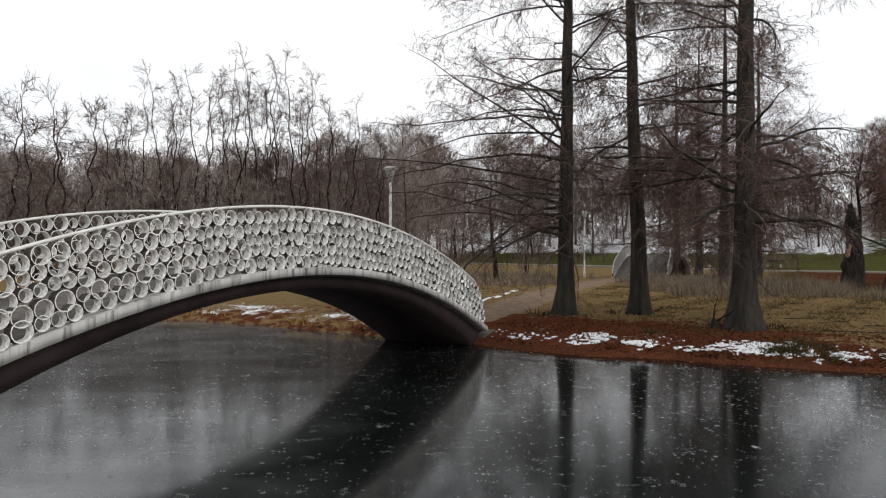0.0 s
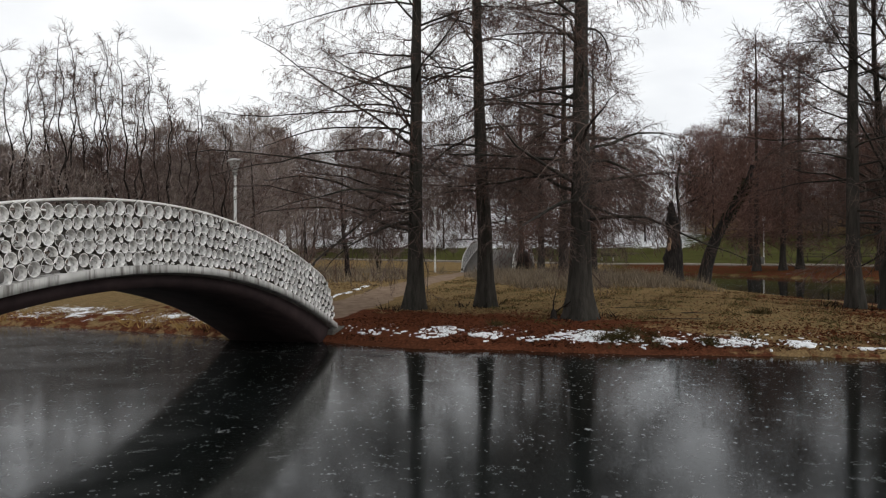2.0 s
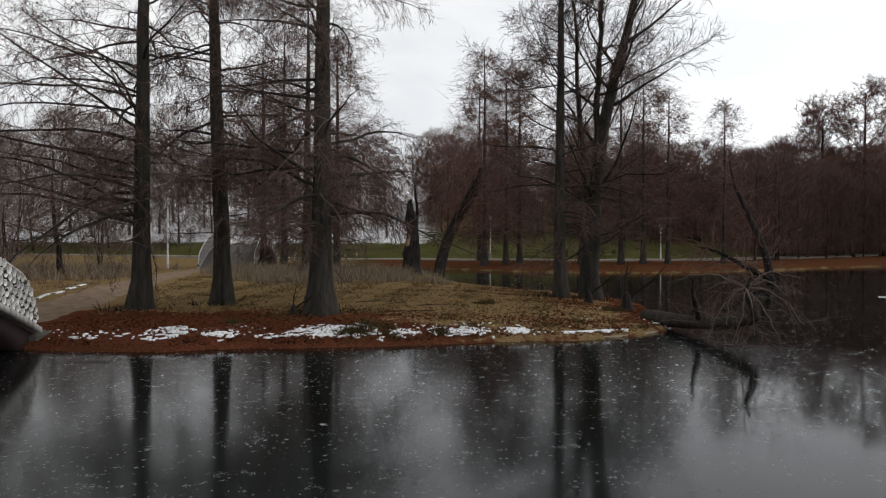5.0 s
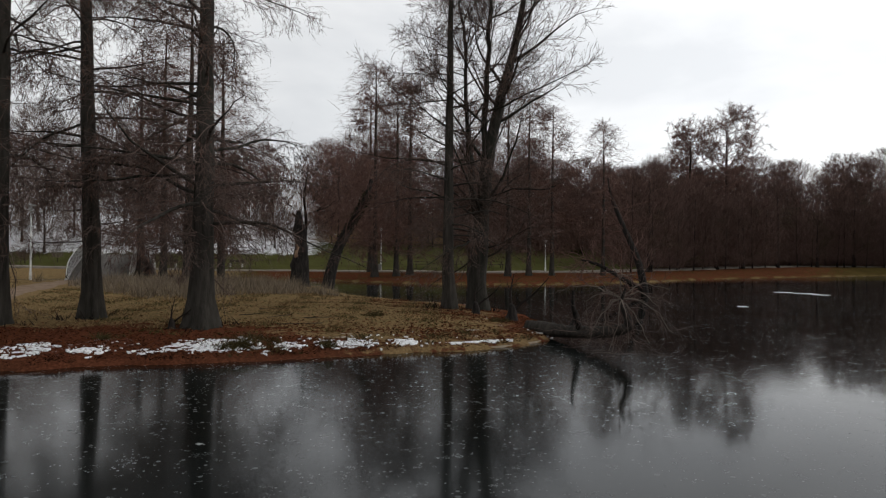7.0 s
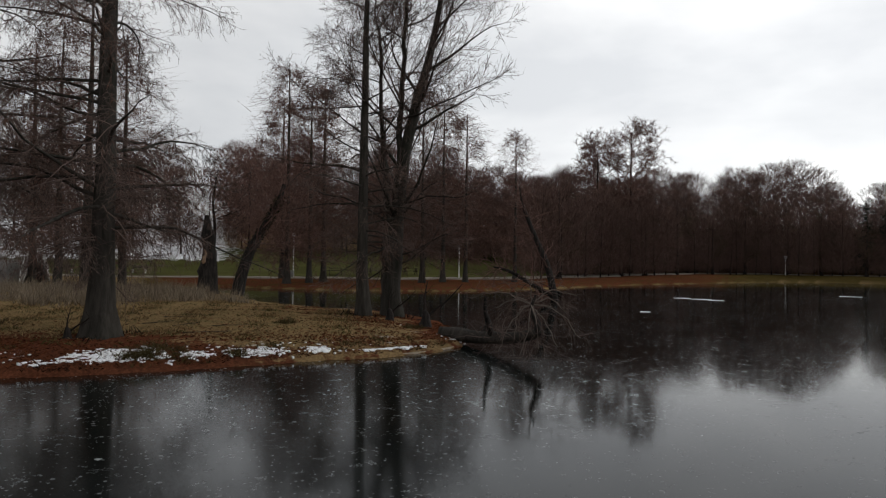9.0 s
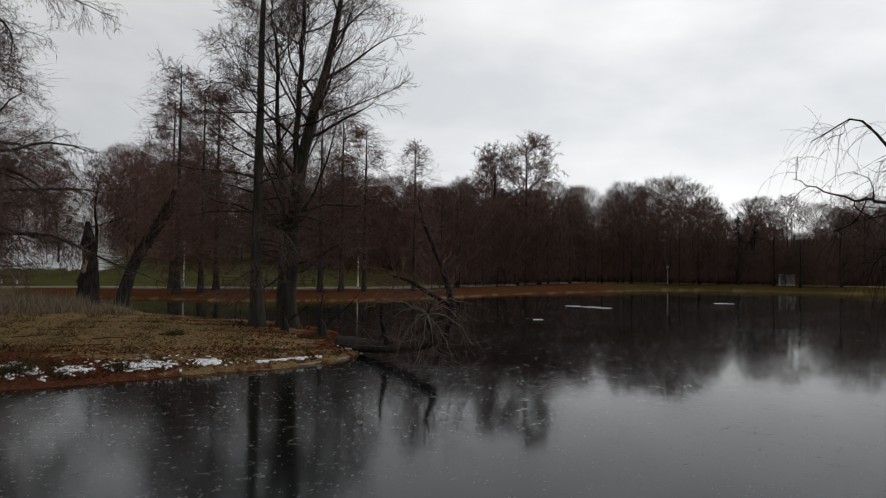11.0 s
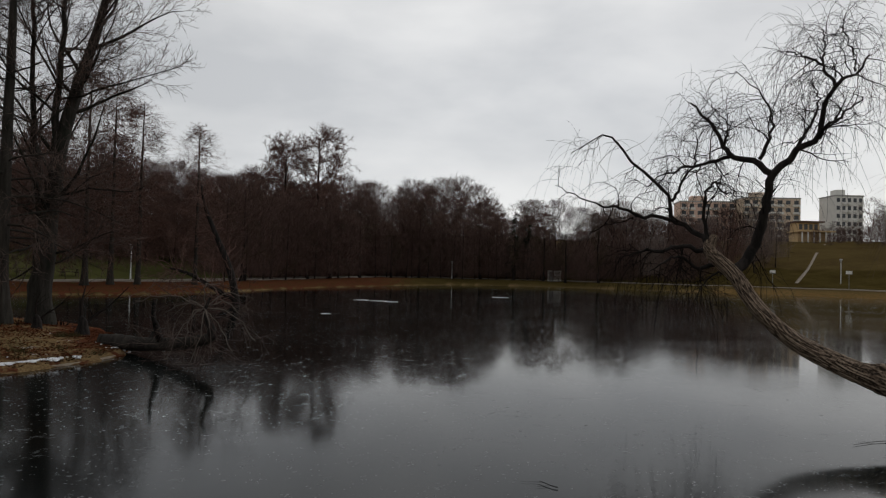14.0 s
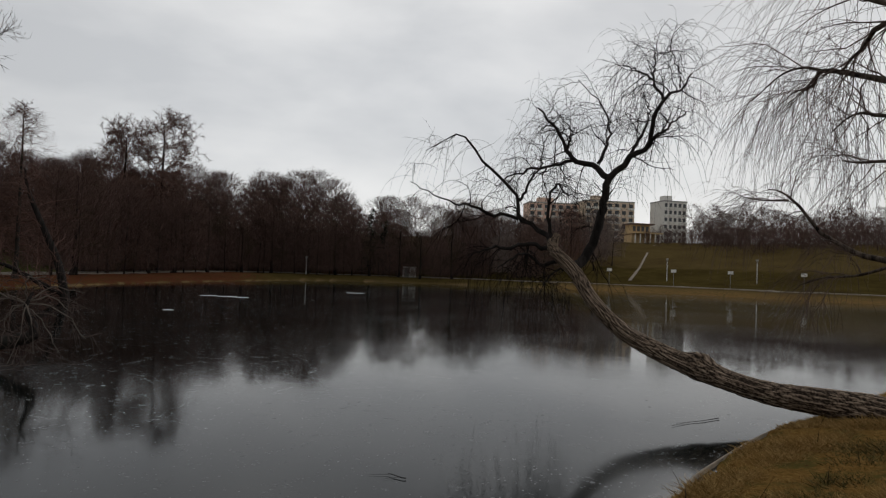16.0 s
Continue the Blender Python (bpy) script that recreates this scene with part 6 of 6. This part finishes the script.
picnic_table(51.0, 58.8, -40)
picnic_table(55.0, 56.4, -35)
picnic_table(58.8, 54.6, -32)
picnic_table(98, 48, -10)
bench(35.3, 72.5, -50)
bench(29.8, 77.5, -55)
bench(24.8, 83.5, -57)


def litter_bin(x, y):
    ob = tagged(empty("litter_bin", pose(x, y, ground_z(x, y))), "dark metal litter bin at the foot of a lamp", "litter bin")
    part("bin", mesh_np("bin", *lathe([(0.2, 0.1), (0.26, 0.75), (0.26, 0.8), (0.22, 0.8)], 12), LAMP_GREY), None, ob)
    part("foot", mesh_np("foot", *lathe([(0.16, -0.05), (0.16, 0.1), (0.05, 0.12)], 12), LAMP_GREY), None, ob)


litter_bin(44.4, 58.0)


def cabin():
    ob = tagged(empty("cabin", pose(123, 11.0, ground_z(123, 11.0), 0, 0, 85)), "small white cabin by the far promenade", "cabin")
    part("wall", box_bm(2.1, 1.8, 1.9, (0, 0, 0.9), 0.02), WALL_WHITE, ob)
    part("roof", box_bm(2.4, 2.1, 0.12, (0, 0, 1.9), 0.02), ROOF_BROWN, ob)
    part("door", box_bm(0.7, 0.05, 1.6, (0.4, 0.91, 0.82), 0.01), LAMP_GREY, ob)


cabin()


def notice(x, y):
    ob = tagged(empty("notice_board", pose(x, y, ground_z(x, y), 0, 0, 80)), "small white notice board on a thin post", "sign", "notice boards on the far shore")
    part("post", mesh_np("post", *lathe([(0.035, -0.1), (0.035, 2.5)], 8), LAMP_GREY), None, ob)
    part("board", box_bm(0.85, 0.06, 0.5, (0, 0, 2.6), 0.01), PAINT_WHITE, ob)
    part("panel", box_bm(0.6, 0.02, 0.3, (0, -0.045, 2.6), 0.004), LAMP_GREY, ob)
    return ob


for x, y in ((122.8, -24.6), (117.4, -34.3), (112.7, -42.0), (106, -50.5)):
    notice(x, y)

# steps up the far slope
tagged(new("stepped_path", mesh_np("stepped_path", *ribbon(np.array([(131, -30), (150, -36.5), (170, -43), (192, -50.5)]), 0.5, 0.06), STONE_EDGE)), "pale stepped path climbing the grassy slope", "path", kind="structure")


# ---- buildings on the ridge ----
def block(x, y, rz, w, d, floors, wall, label, bays, base):
    h = floors * 3.0
    ob = tagged(empty("apartment_building", pose(x, y, base, 0, 0, rz)), label, "building", "flats on the ridge")
    part("wall", box_bm(d, w, h, (0, 0, h / 2 - 3)), wall, ob)
    part("roof", box_bm(d + 0.4, w + 0.4, 0.5, (0, 0, h - 2.75)), CONCRETE, ob)
    part("stair_head", box_bm(d * 0.4, w * 0.3, 2.4, (0, w * 0.12, h - 1.3)), wall, ob)
    bm = box_bm(0.08, w / bays * 0.55, 1.5, (0, 0, 0))
    pane = bpy.data.meshes.new("window")
    bm.to_mesh(pane)
    bm.free()
    pane.materials.append(GLASS_FAR)
    bm = box_bm(0.9, w / bays * 0.8, 0.9, (0, 0, 0))
    slab = bpy.data.meshes.new("balcony")
    bm.to_mesh(slab)
    bm.free()
    slab.materials.append(WALL_WHITE)
    for f in range(floors - 1):
        for b in range(bays):
            y0 = (b + 0.5 - bays / 2) * w / bays
            wd = part("window", pane, None, ob)
            wd.location = (-d / 2 - 0.03, y0, f * 3.0 + 1.6)
            if b % 3 != 1:
                bl = part("balcony", slab, None, ob)
                bl.location = (-d / 2 - 0.45, y0, f * 3.0 + 0.3)
    return ob


block(304, -34, 7, 22, 12, 8, WALL_PINK, "pinkish block of flats behind the trees", 7, 12)
block(300, -57, 10, 22, 12, 8, WALL_CREAM, "cream block of flats with balconies", 7, 13)
block(292, -82, 15, 10.5, 11, 8, WALL_WHITE, "tall white block of flats with rows of windows", 5, 13)


def pavilion():
    z = ground_z(208, -51)
    ob = tagged(empty("pavilion", pose(208, -51, z, 0, 0, 14)), "cream pavilion with columns at the top of the slope", "building")
    part("wall", box_bm(5, 8, 3.2, (1.5, 0, 1.2)), WALL_OCHRE, ob)
    part("upper_wall", box_bm(4, 6, 2.6, (2, 0.6, 4.0)), WALL_OCHRE, ob)
    part("roof", box_bm(6, 7.5, 0.4, (1.8, 0.4, 5.5)), ROOF_BROWN, ob)
    part("terrace", box_bm(8, 9.5, 0.35, (0, 0, 2.7)), WALL_OCHRE, ob)
    for i in range(6):
        c = part("column", mesh_np("column", *lathe([(0.22, -0.5), (0.18, 2.6)], 10), WALL_WHITE, True), None, ob)
        c.location = (-3.4, -4 + 1.6 * i, 0)
    for i in range(4):
        part("window", box_bm(0.08, 0.9, 1.5, (-0.03, -1.5 + 1.4 * i, 4.1)), GLASS_FAR, ob)


pavilion()


def dark_arch():
    z = ground_z(250, -97)
    ob = tagged(empty("stone_arch", pose(250, -97, z, 0, 0, 20)), "dark stone archway on the ridge", "arch")
    for sy in (-2.6, 2.6):
        part("pier", box_bm(1.2, 1.1, 7, (0, sy * 0.55, 3.0), 0.1), ROOF_BROWN, ob)
    part("lintel", box_bm(1.3, 4.2, 1.2, (0, 0, 7.0), 0.15), ROOF_BROWN, ob)


dark_arch()


# ---- grass and litter ----
def blades(name, label, n, area, seed, hgt, mat, keep, lean=0.5, r=0.006, k=2):
    """Grass scattered over a rectangle where keep(x, y, shore distance) allows it."""
    rng = np.random.default_rng(seed)
    x, y = rng.uniform(area[0], area[1], n), rng.uniform(area[2], area[3], n)
    z, d, _ = heights(x, y)
    clump = 0.5 + 0.5 * np.sin(x * 2.1 + seed) * np.cos(y * 1.7 + 1.3 * seed) + 0.35 * np.sin(x * 5.3) * np.cos(y * 4.7)
    ok = (d > 0.04) & keep(x, y, d) & (rng.random(n) < np.clip(clump, 0.12, 1))
    x, y, z, c = x[ok], y[ok], z[ok], np.clip(clump[ok], 0.3, 1.2)
    h = hgt * (0.45 + 0.8 * rng.random(len(x))) * c
    v = rng.normal(size=(len(x), 3)) * lean
    v[:, 2] = 1
    v /= np.linalg.norm(v, axis=1, keepdims=True)
    P = np.zeros((len(x), k, 3))
    for i in range(k):
        f = i / (k - 1)
        P[:, i] = np.stack([x, y, z - 0.02], 1) + v * (h * f)[:, None]
        P[:, i, :2] += v[:, :2] * (h * f * f * 0.7)[:, None]
    R = np.full((len(x), k), r * 1.7)
    ob = new(name, mesh_np(name, *slivers(rng, P, R), mat))
    return tagged(ob, label, "grass", kind="stuff")


def near_path(x, y):
    return seg_dist(x, y, PATH_LINE) < 1.5


blades("dry_grass", "matted golden-brown dry grass on the near bank", 260000, (5, 15, -10.5, 0), 1, 0.15, GRASS_DRY, lambda x, y, d: (d < 4.5), 1.0, 0.0036)
blades("green_grass", "dull green grass on the near bank", 80000, (5, 14, -10.5, -1), 2, 0.11, GRASS_GREEN, lambda x, y, d: (d > 1.1) & (d < 4.5), 0.8, 0.005)
blades("spit_grass", "short tan grass across the spit", 120000, (0, 24, 13, 46), 3, 0.16, GRASS_TAN, lambda x, y, d: (d > 3.2) & ~near_path(x, y), 0.7, 0.009)
blades("spit_green_grass", "dull green grass among tan grass on the spit", 50000, (6, 22, 13, 40), 4, 0.13, GRASS_GREEN, lambda x, y, d: (d > 2.2) & ~near_path(x, y), 0.7, 0.009)
blades("tall_stalks", "pale tall dead stalks on the spit", 26000, (10, 24, 27, 48), 5, 0.75, GRASS_PALE, lambda x, y, d: (d > 2) & ~near_path(x, y), 0.22, 0.011)
blades("tall_stalks", "pale tall dead stalks in front of the shrubs", 12000, (-6, 8, 36, 60), 6, 0.8, GRASS_PALE, lambda x, y, d: (d > 2) & ~near_path(x, y), 0.22, 0.013)
blades("shore_tufts", "brown-green grass tufts along the waterline", 24000, (5, 16, 12, 17), 7, 0.22, GRASS_OLIVE, lambda x, y, d: (d < 1.6) & (np.sin(x * 1.9) + np.sin(x * 0.8 + 1) > 0.55), 0.6, 0.007)
blades("shore_tufts", "dry reed tufts under the far side of the bridge", 14000, (-14, 0, 18, 28), 8, 0.42, GRASS_DRY, lambda x, y, d: (d < 1.3) & (np.sin(x * 1.3) > -0.3), 0.4, 0.009)


blades("shore_fringe", "brown overhanging grass and needle mat along the waterline of the spit", 60000, (-4, 17, 11.5, 21.5), 15, 0.12, LITTER_WET, lambda x, y, d: d < 0.55, 1.0, 0.008)
for x, y in ((3.77, 21.25), (6.23, 21.62), (7.88, 17.81), (17.46, 18.42), (19.14, 18.61)):
    blades("root_shoots", "dark knobbly shoots and dead stems round the foot of a trunk", 170, (x - 1.3, x + 1.3, y - 1.3, y + 0.8), int(x * 10), 0.34, TWIG_DARK, lambda px, py, d, x=x, y=y: (np.hypot(px - x, py - y) > 0.4) & (np.hypot(px - x, py - y) < 1.1), 0.35, 0.012)
for x, y, s in ((13.4, 17.4, 0.6), (12.65, 13.2, 0.8), (11.9, 13.1, 0.6), (9.6, 13.9, 0.5), (7.4, 14.9, 0.5), (16.4, 14.9, 0.4), (5.5, 17.2, 0.45)):
    blades("grass_tuft", "olive-green tuft of coarse grass on the spit", 900, (x - s, x + s, y - s * 0.6, y + s * 0.6), int(x * 7 + y), 0.3, GRASS_OLIVE, lambda px, py, d, x=x, y=y, s=s: np.hypot(px - x, (py - y) * 1.6) < s * 0.95, 0.6, 0.009)
blades("weed_stalk", "dark dead weed stalks on the near bank", 160, (6, 13, -9, -2), 12, 0.5, TWIG_DARK, lambda x, y, d: (d > 0.2) & (d < 3.5), 0.18, 0.005)


def litter_needles():
    """Rust needles and leaf scraps lying on the shore of the spit."""
    rng = np.random.default_rng(21)
    n = 60000
    x, y = rng.uniform(-1, 19, n), rng.uniform(11.5, 23, n)
    z, d, _ = heights(x, y)
    ok = (d > 0.1) & (rng.random(n) < np.clip(1.25 - d / 4.5, 0.05, 1) * np.clip(0.75 + 0.5 * wave(x, y, 0.8, 1.0), 0.1, 1)) & ~near_path(x, y)
    x, y, z = x[ok], y[ok], z[ok]
    v = rng.normal(size=(len(x), 3))
    v[:, 2] = np.abs(v[:, 2]) * 0.35
    v *= (rng.uniform(0.05, 0.13, len(x)) / np.linalg.norm(v, axis=1))[:, None]
    B = np.stack([x, y, z + 0.005], 1)
    tagged(new("needle_litter", mesh_np("needle_litter", *slivers(rng, np.stack([B, B + v], 1), np.full((len(x), 2), 0.014)), LITTER)), "rust-brown fallen needles on the shore of the spit", "litter", kind="stuff")


litter_needles()


def sticks(n, area, seed):
    """Fallen sticks lying about, each a thing of its own."""
    rng = np.random.default_rng(seed)
    for i in range(n):
        x, y = rng.uniform(area[0], area[1]), rng.uniform(area[2], area[3])
        z, d, _ = heights(np.array([x]), np.array([y]))
        if d[0] < 0.3:
            continue
        a, L = rng.uniform(0, 6.28), rng.uniform(0.5, 1.4)
        pts = [(x + math.cos(a) * L * f + rng.normal() * 0.04, y + math.sin(a) * L * f + rng.normal() * 0.04, ground_z(x + math.cos(a) * L * f, y + math.sin(a) * L * f) + 0.03) for f in (0, 0.35, 0.7, 1)]
        l = smooth_line(pts, 7)
        tagged(new("stick", mesh_np("stick", *tubes(l[None], np.linspace(0.013, 0.005, 7)[None], 5), BARK_DARK)), "fallen dark stick lying on the litter", "stick", "fallen sticks")


sticks(9, (2, 20, 13, 21), 4)


def snow_scraps():
    """Thawing snow along the shore of the spit: drifts broken into many small caps."""
    rng = np.random.default_rng(31)
    shore = np.array(SPIT_FRONT)[::-1]
    V, F, o = [], [], 0
    a = np.arange(7) * 2 * np.pi / 7
    for cx, half, depth, mid, n in ((3.2, 0.5, 0.35, 1.05, 110), (4.4, 0.35, 0.18, 0.75, 50), (5.5, 0.35, 0.12, 0.55, 16), (6.7, 0.75, 0.40, 1.0, 380), (8.25, 0.28, 0.22, 0.75, 80), (9.5, 0.5, 0.24, 0.7, 170), (10.9, 0.3, 0.16, 0.6, 70), (12.5, 1.1, 0.05, 0.3, 60), (1.6, 0.8, 0.4, 0.9, 30), (7.5, 4.0, 0.5, 0.9, 110), (15.6, 0.6, 0.4, 1.0, 14)):
        for _ in range(n):
            x = cx + half * np.clip(rng.normal() * 0.55, -1.2, 1.2)
            d = mid + depth * np.clip(rng.normal() * 0.75, -1.6, 1.6)
            px, py = x + 0.38 * d, float(np.interp(x, shore[:, 0], shore[:, 1])) + 0.92 * d
            z = ground_z(px, py)
            r = 0.014 + 0.07 * rng.random() ** 2.4
            rr = r * rng.uniform(0.35, 1.45, 7)
            t = rng.uniform(0, 3.14)
            ex, ey = rr * np.cos(a) * 1.9, rr * np.sin(a)
            X, Y = px + ex * math.cos(t) - ey * math.sin(t), py + ex * math.sin(t) + ey * math.cos(t)
            top = z + 0.012 + 0.10 * r
            V.append(np.vstack([np.stack([X, Y, np.full(7, z - 0.03)], 1), np.stack([px + (X - px) * 0.8, py + (Y - py) * 0.8, np.full(7, top)], 1), [[px, py, top + 0.006]]]))
            j = np.arange(7)
            k = (j + 1) % 7
            F.append(np.concatenate([np.stack([j, k, k + 7], 1), np.stack([j, k + 7, j + 7], 1), np.stack([j + 7, k + 7, np.full(7, 14)], 1)]) + o)
            o += 15
    tagged(new("snow_scraps", mesh_np("snow_scraps", np.vstack(V), np.vstack(F), SNOW, True)), "broken patches of thawing snow along the shore of the spit", "snow", kind="stuff")


snow_scraps()


def ice_floe(x, y, a, L, w, seed):
    """A thin white scrap of rime ice lying on the frozen lake."""
    rng = np.random.default_rng(seed)
    n = 26
    t = np.arange(n) * 2 * np.pi / n
    q = 1 + 0.30 * np.sin(3 * t + seed) + 0.22 * np.sin(7 * t + 2 * seed) + 0.12 * rng.normal(size=n)
    ex, ey = L / 2 * q * np.cos(t), w / 2 * q * np.sin(t)
    X, Y = x + ex * math.cos(a) - ey * math.sin(a), y + ex * math.sin(a) + ey * math.cos(a)
    V = np.vstack([np.stack([X, Y, np.full(n, -0.01)], 1), np.stack([x + (X - x) * 0.95, y + (Y - y) * 0.95, 0.015 + 0.01 * rng.random(n)], 1), [[x, y, 0.03]]])
    j = np.arange(n)
    k = (j + 1) % n
    F = np.concatenate([np.stack([j, k, k + n], 1), np.stack([j, k + n, j + n], 1), np.stack([j + n, k + n, np.full(n, 2 * n)], 1)])
    tagged(new("ice_floe", mesh_np("ice_floe", V, F, SNOW)), "thin white scrap of rime on the dark ice", "ice", "rime scraps on the lake")


for i, (b, d, L, w) in enumerate(((69.2, 52, 0.9, 0.5), (70.6, 51, 1.1, 0.5), (71.6, 50, 0.7, 0.4), (80.5, 64, 1.3, 0.5), (66.3, 36, 0.4, 0.22))):
    ice_floe(d * math.sin(radians(b)), d * math.cos(radians(b)), radians(-b), L, w, 80 + i)


def ice_stick(x, y, a, L, seed):
    """A thin stick frozen on to the lake ice."""
    rng = np.random.default_rng(seed)
    p = np.array([(x + math.cos(a) * L * f + rng.normal() * 0.03, y + math.sin(a) * L * f + rng.normal() * 0.03, 0.012 + 0.01 * rng.random()) for f in (0, 0.3, 0.6, 1)])
    l = smooth_line(p, 8)
    B, S = grow(rng, l[None], np.full((1, 8), 0.008), 2, 0.2, 1.0, (0.3, 0.2), 40, 4, 0.0, 0.1, 0.6, 0.005, 0.003, flat=1.0)
    B[:, :, 2] = 0.012
    tagged(new("stick", mesh_np("stick", *merge([tubes(l[None], np.linspace(0.007, 0.003, 8)[None], 5), tubes(B, S * 0.6, 3)]), BARK_DARK)), "thin dark stick lying on the lake ice", "stick", "sticks on the ice")


for i, (x, y, a, L) in enumerate(((12.2, -4.6, 2.2, 1.3), (19.2, -7.6, 2.6, 1.9), (18.0, -6.9, 2.3, 1.2), (8.0, 0.4, 1.0, 0.25), (6.6, 8.9, 0.4, 0.12), (0.2, 15.6, 2.6, 1.8), (2.2, 14.9, 2.7, 1.0))):
    ice_stick(x, y, a, L, 50 + i)
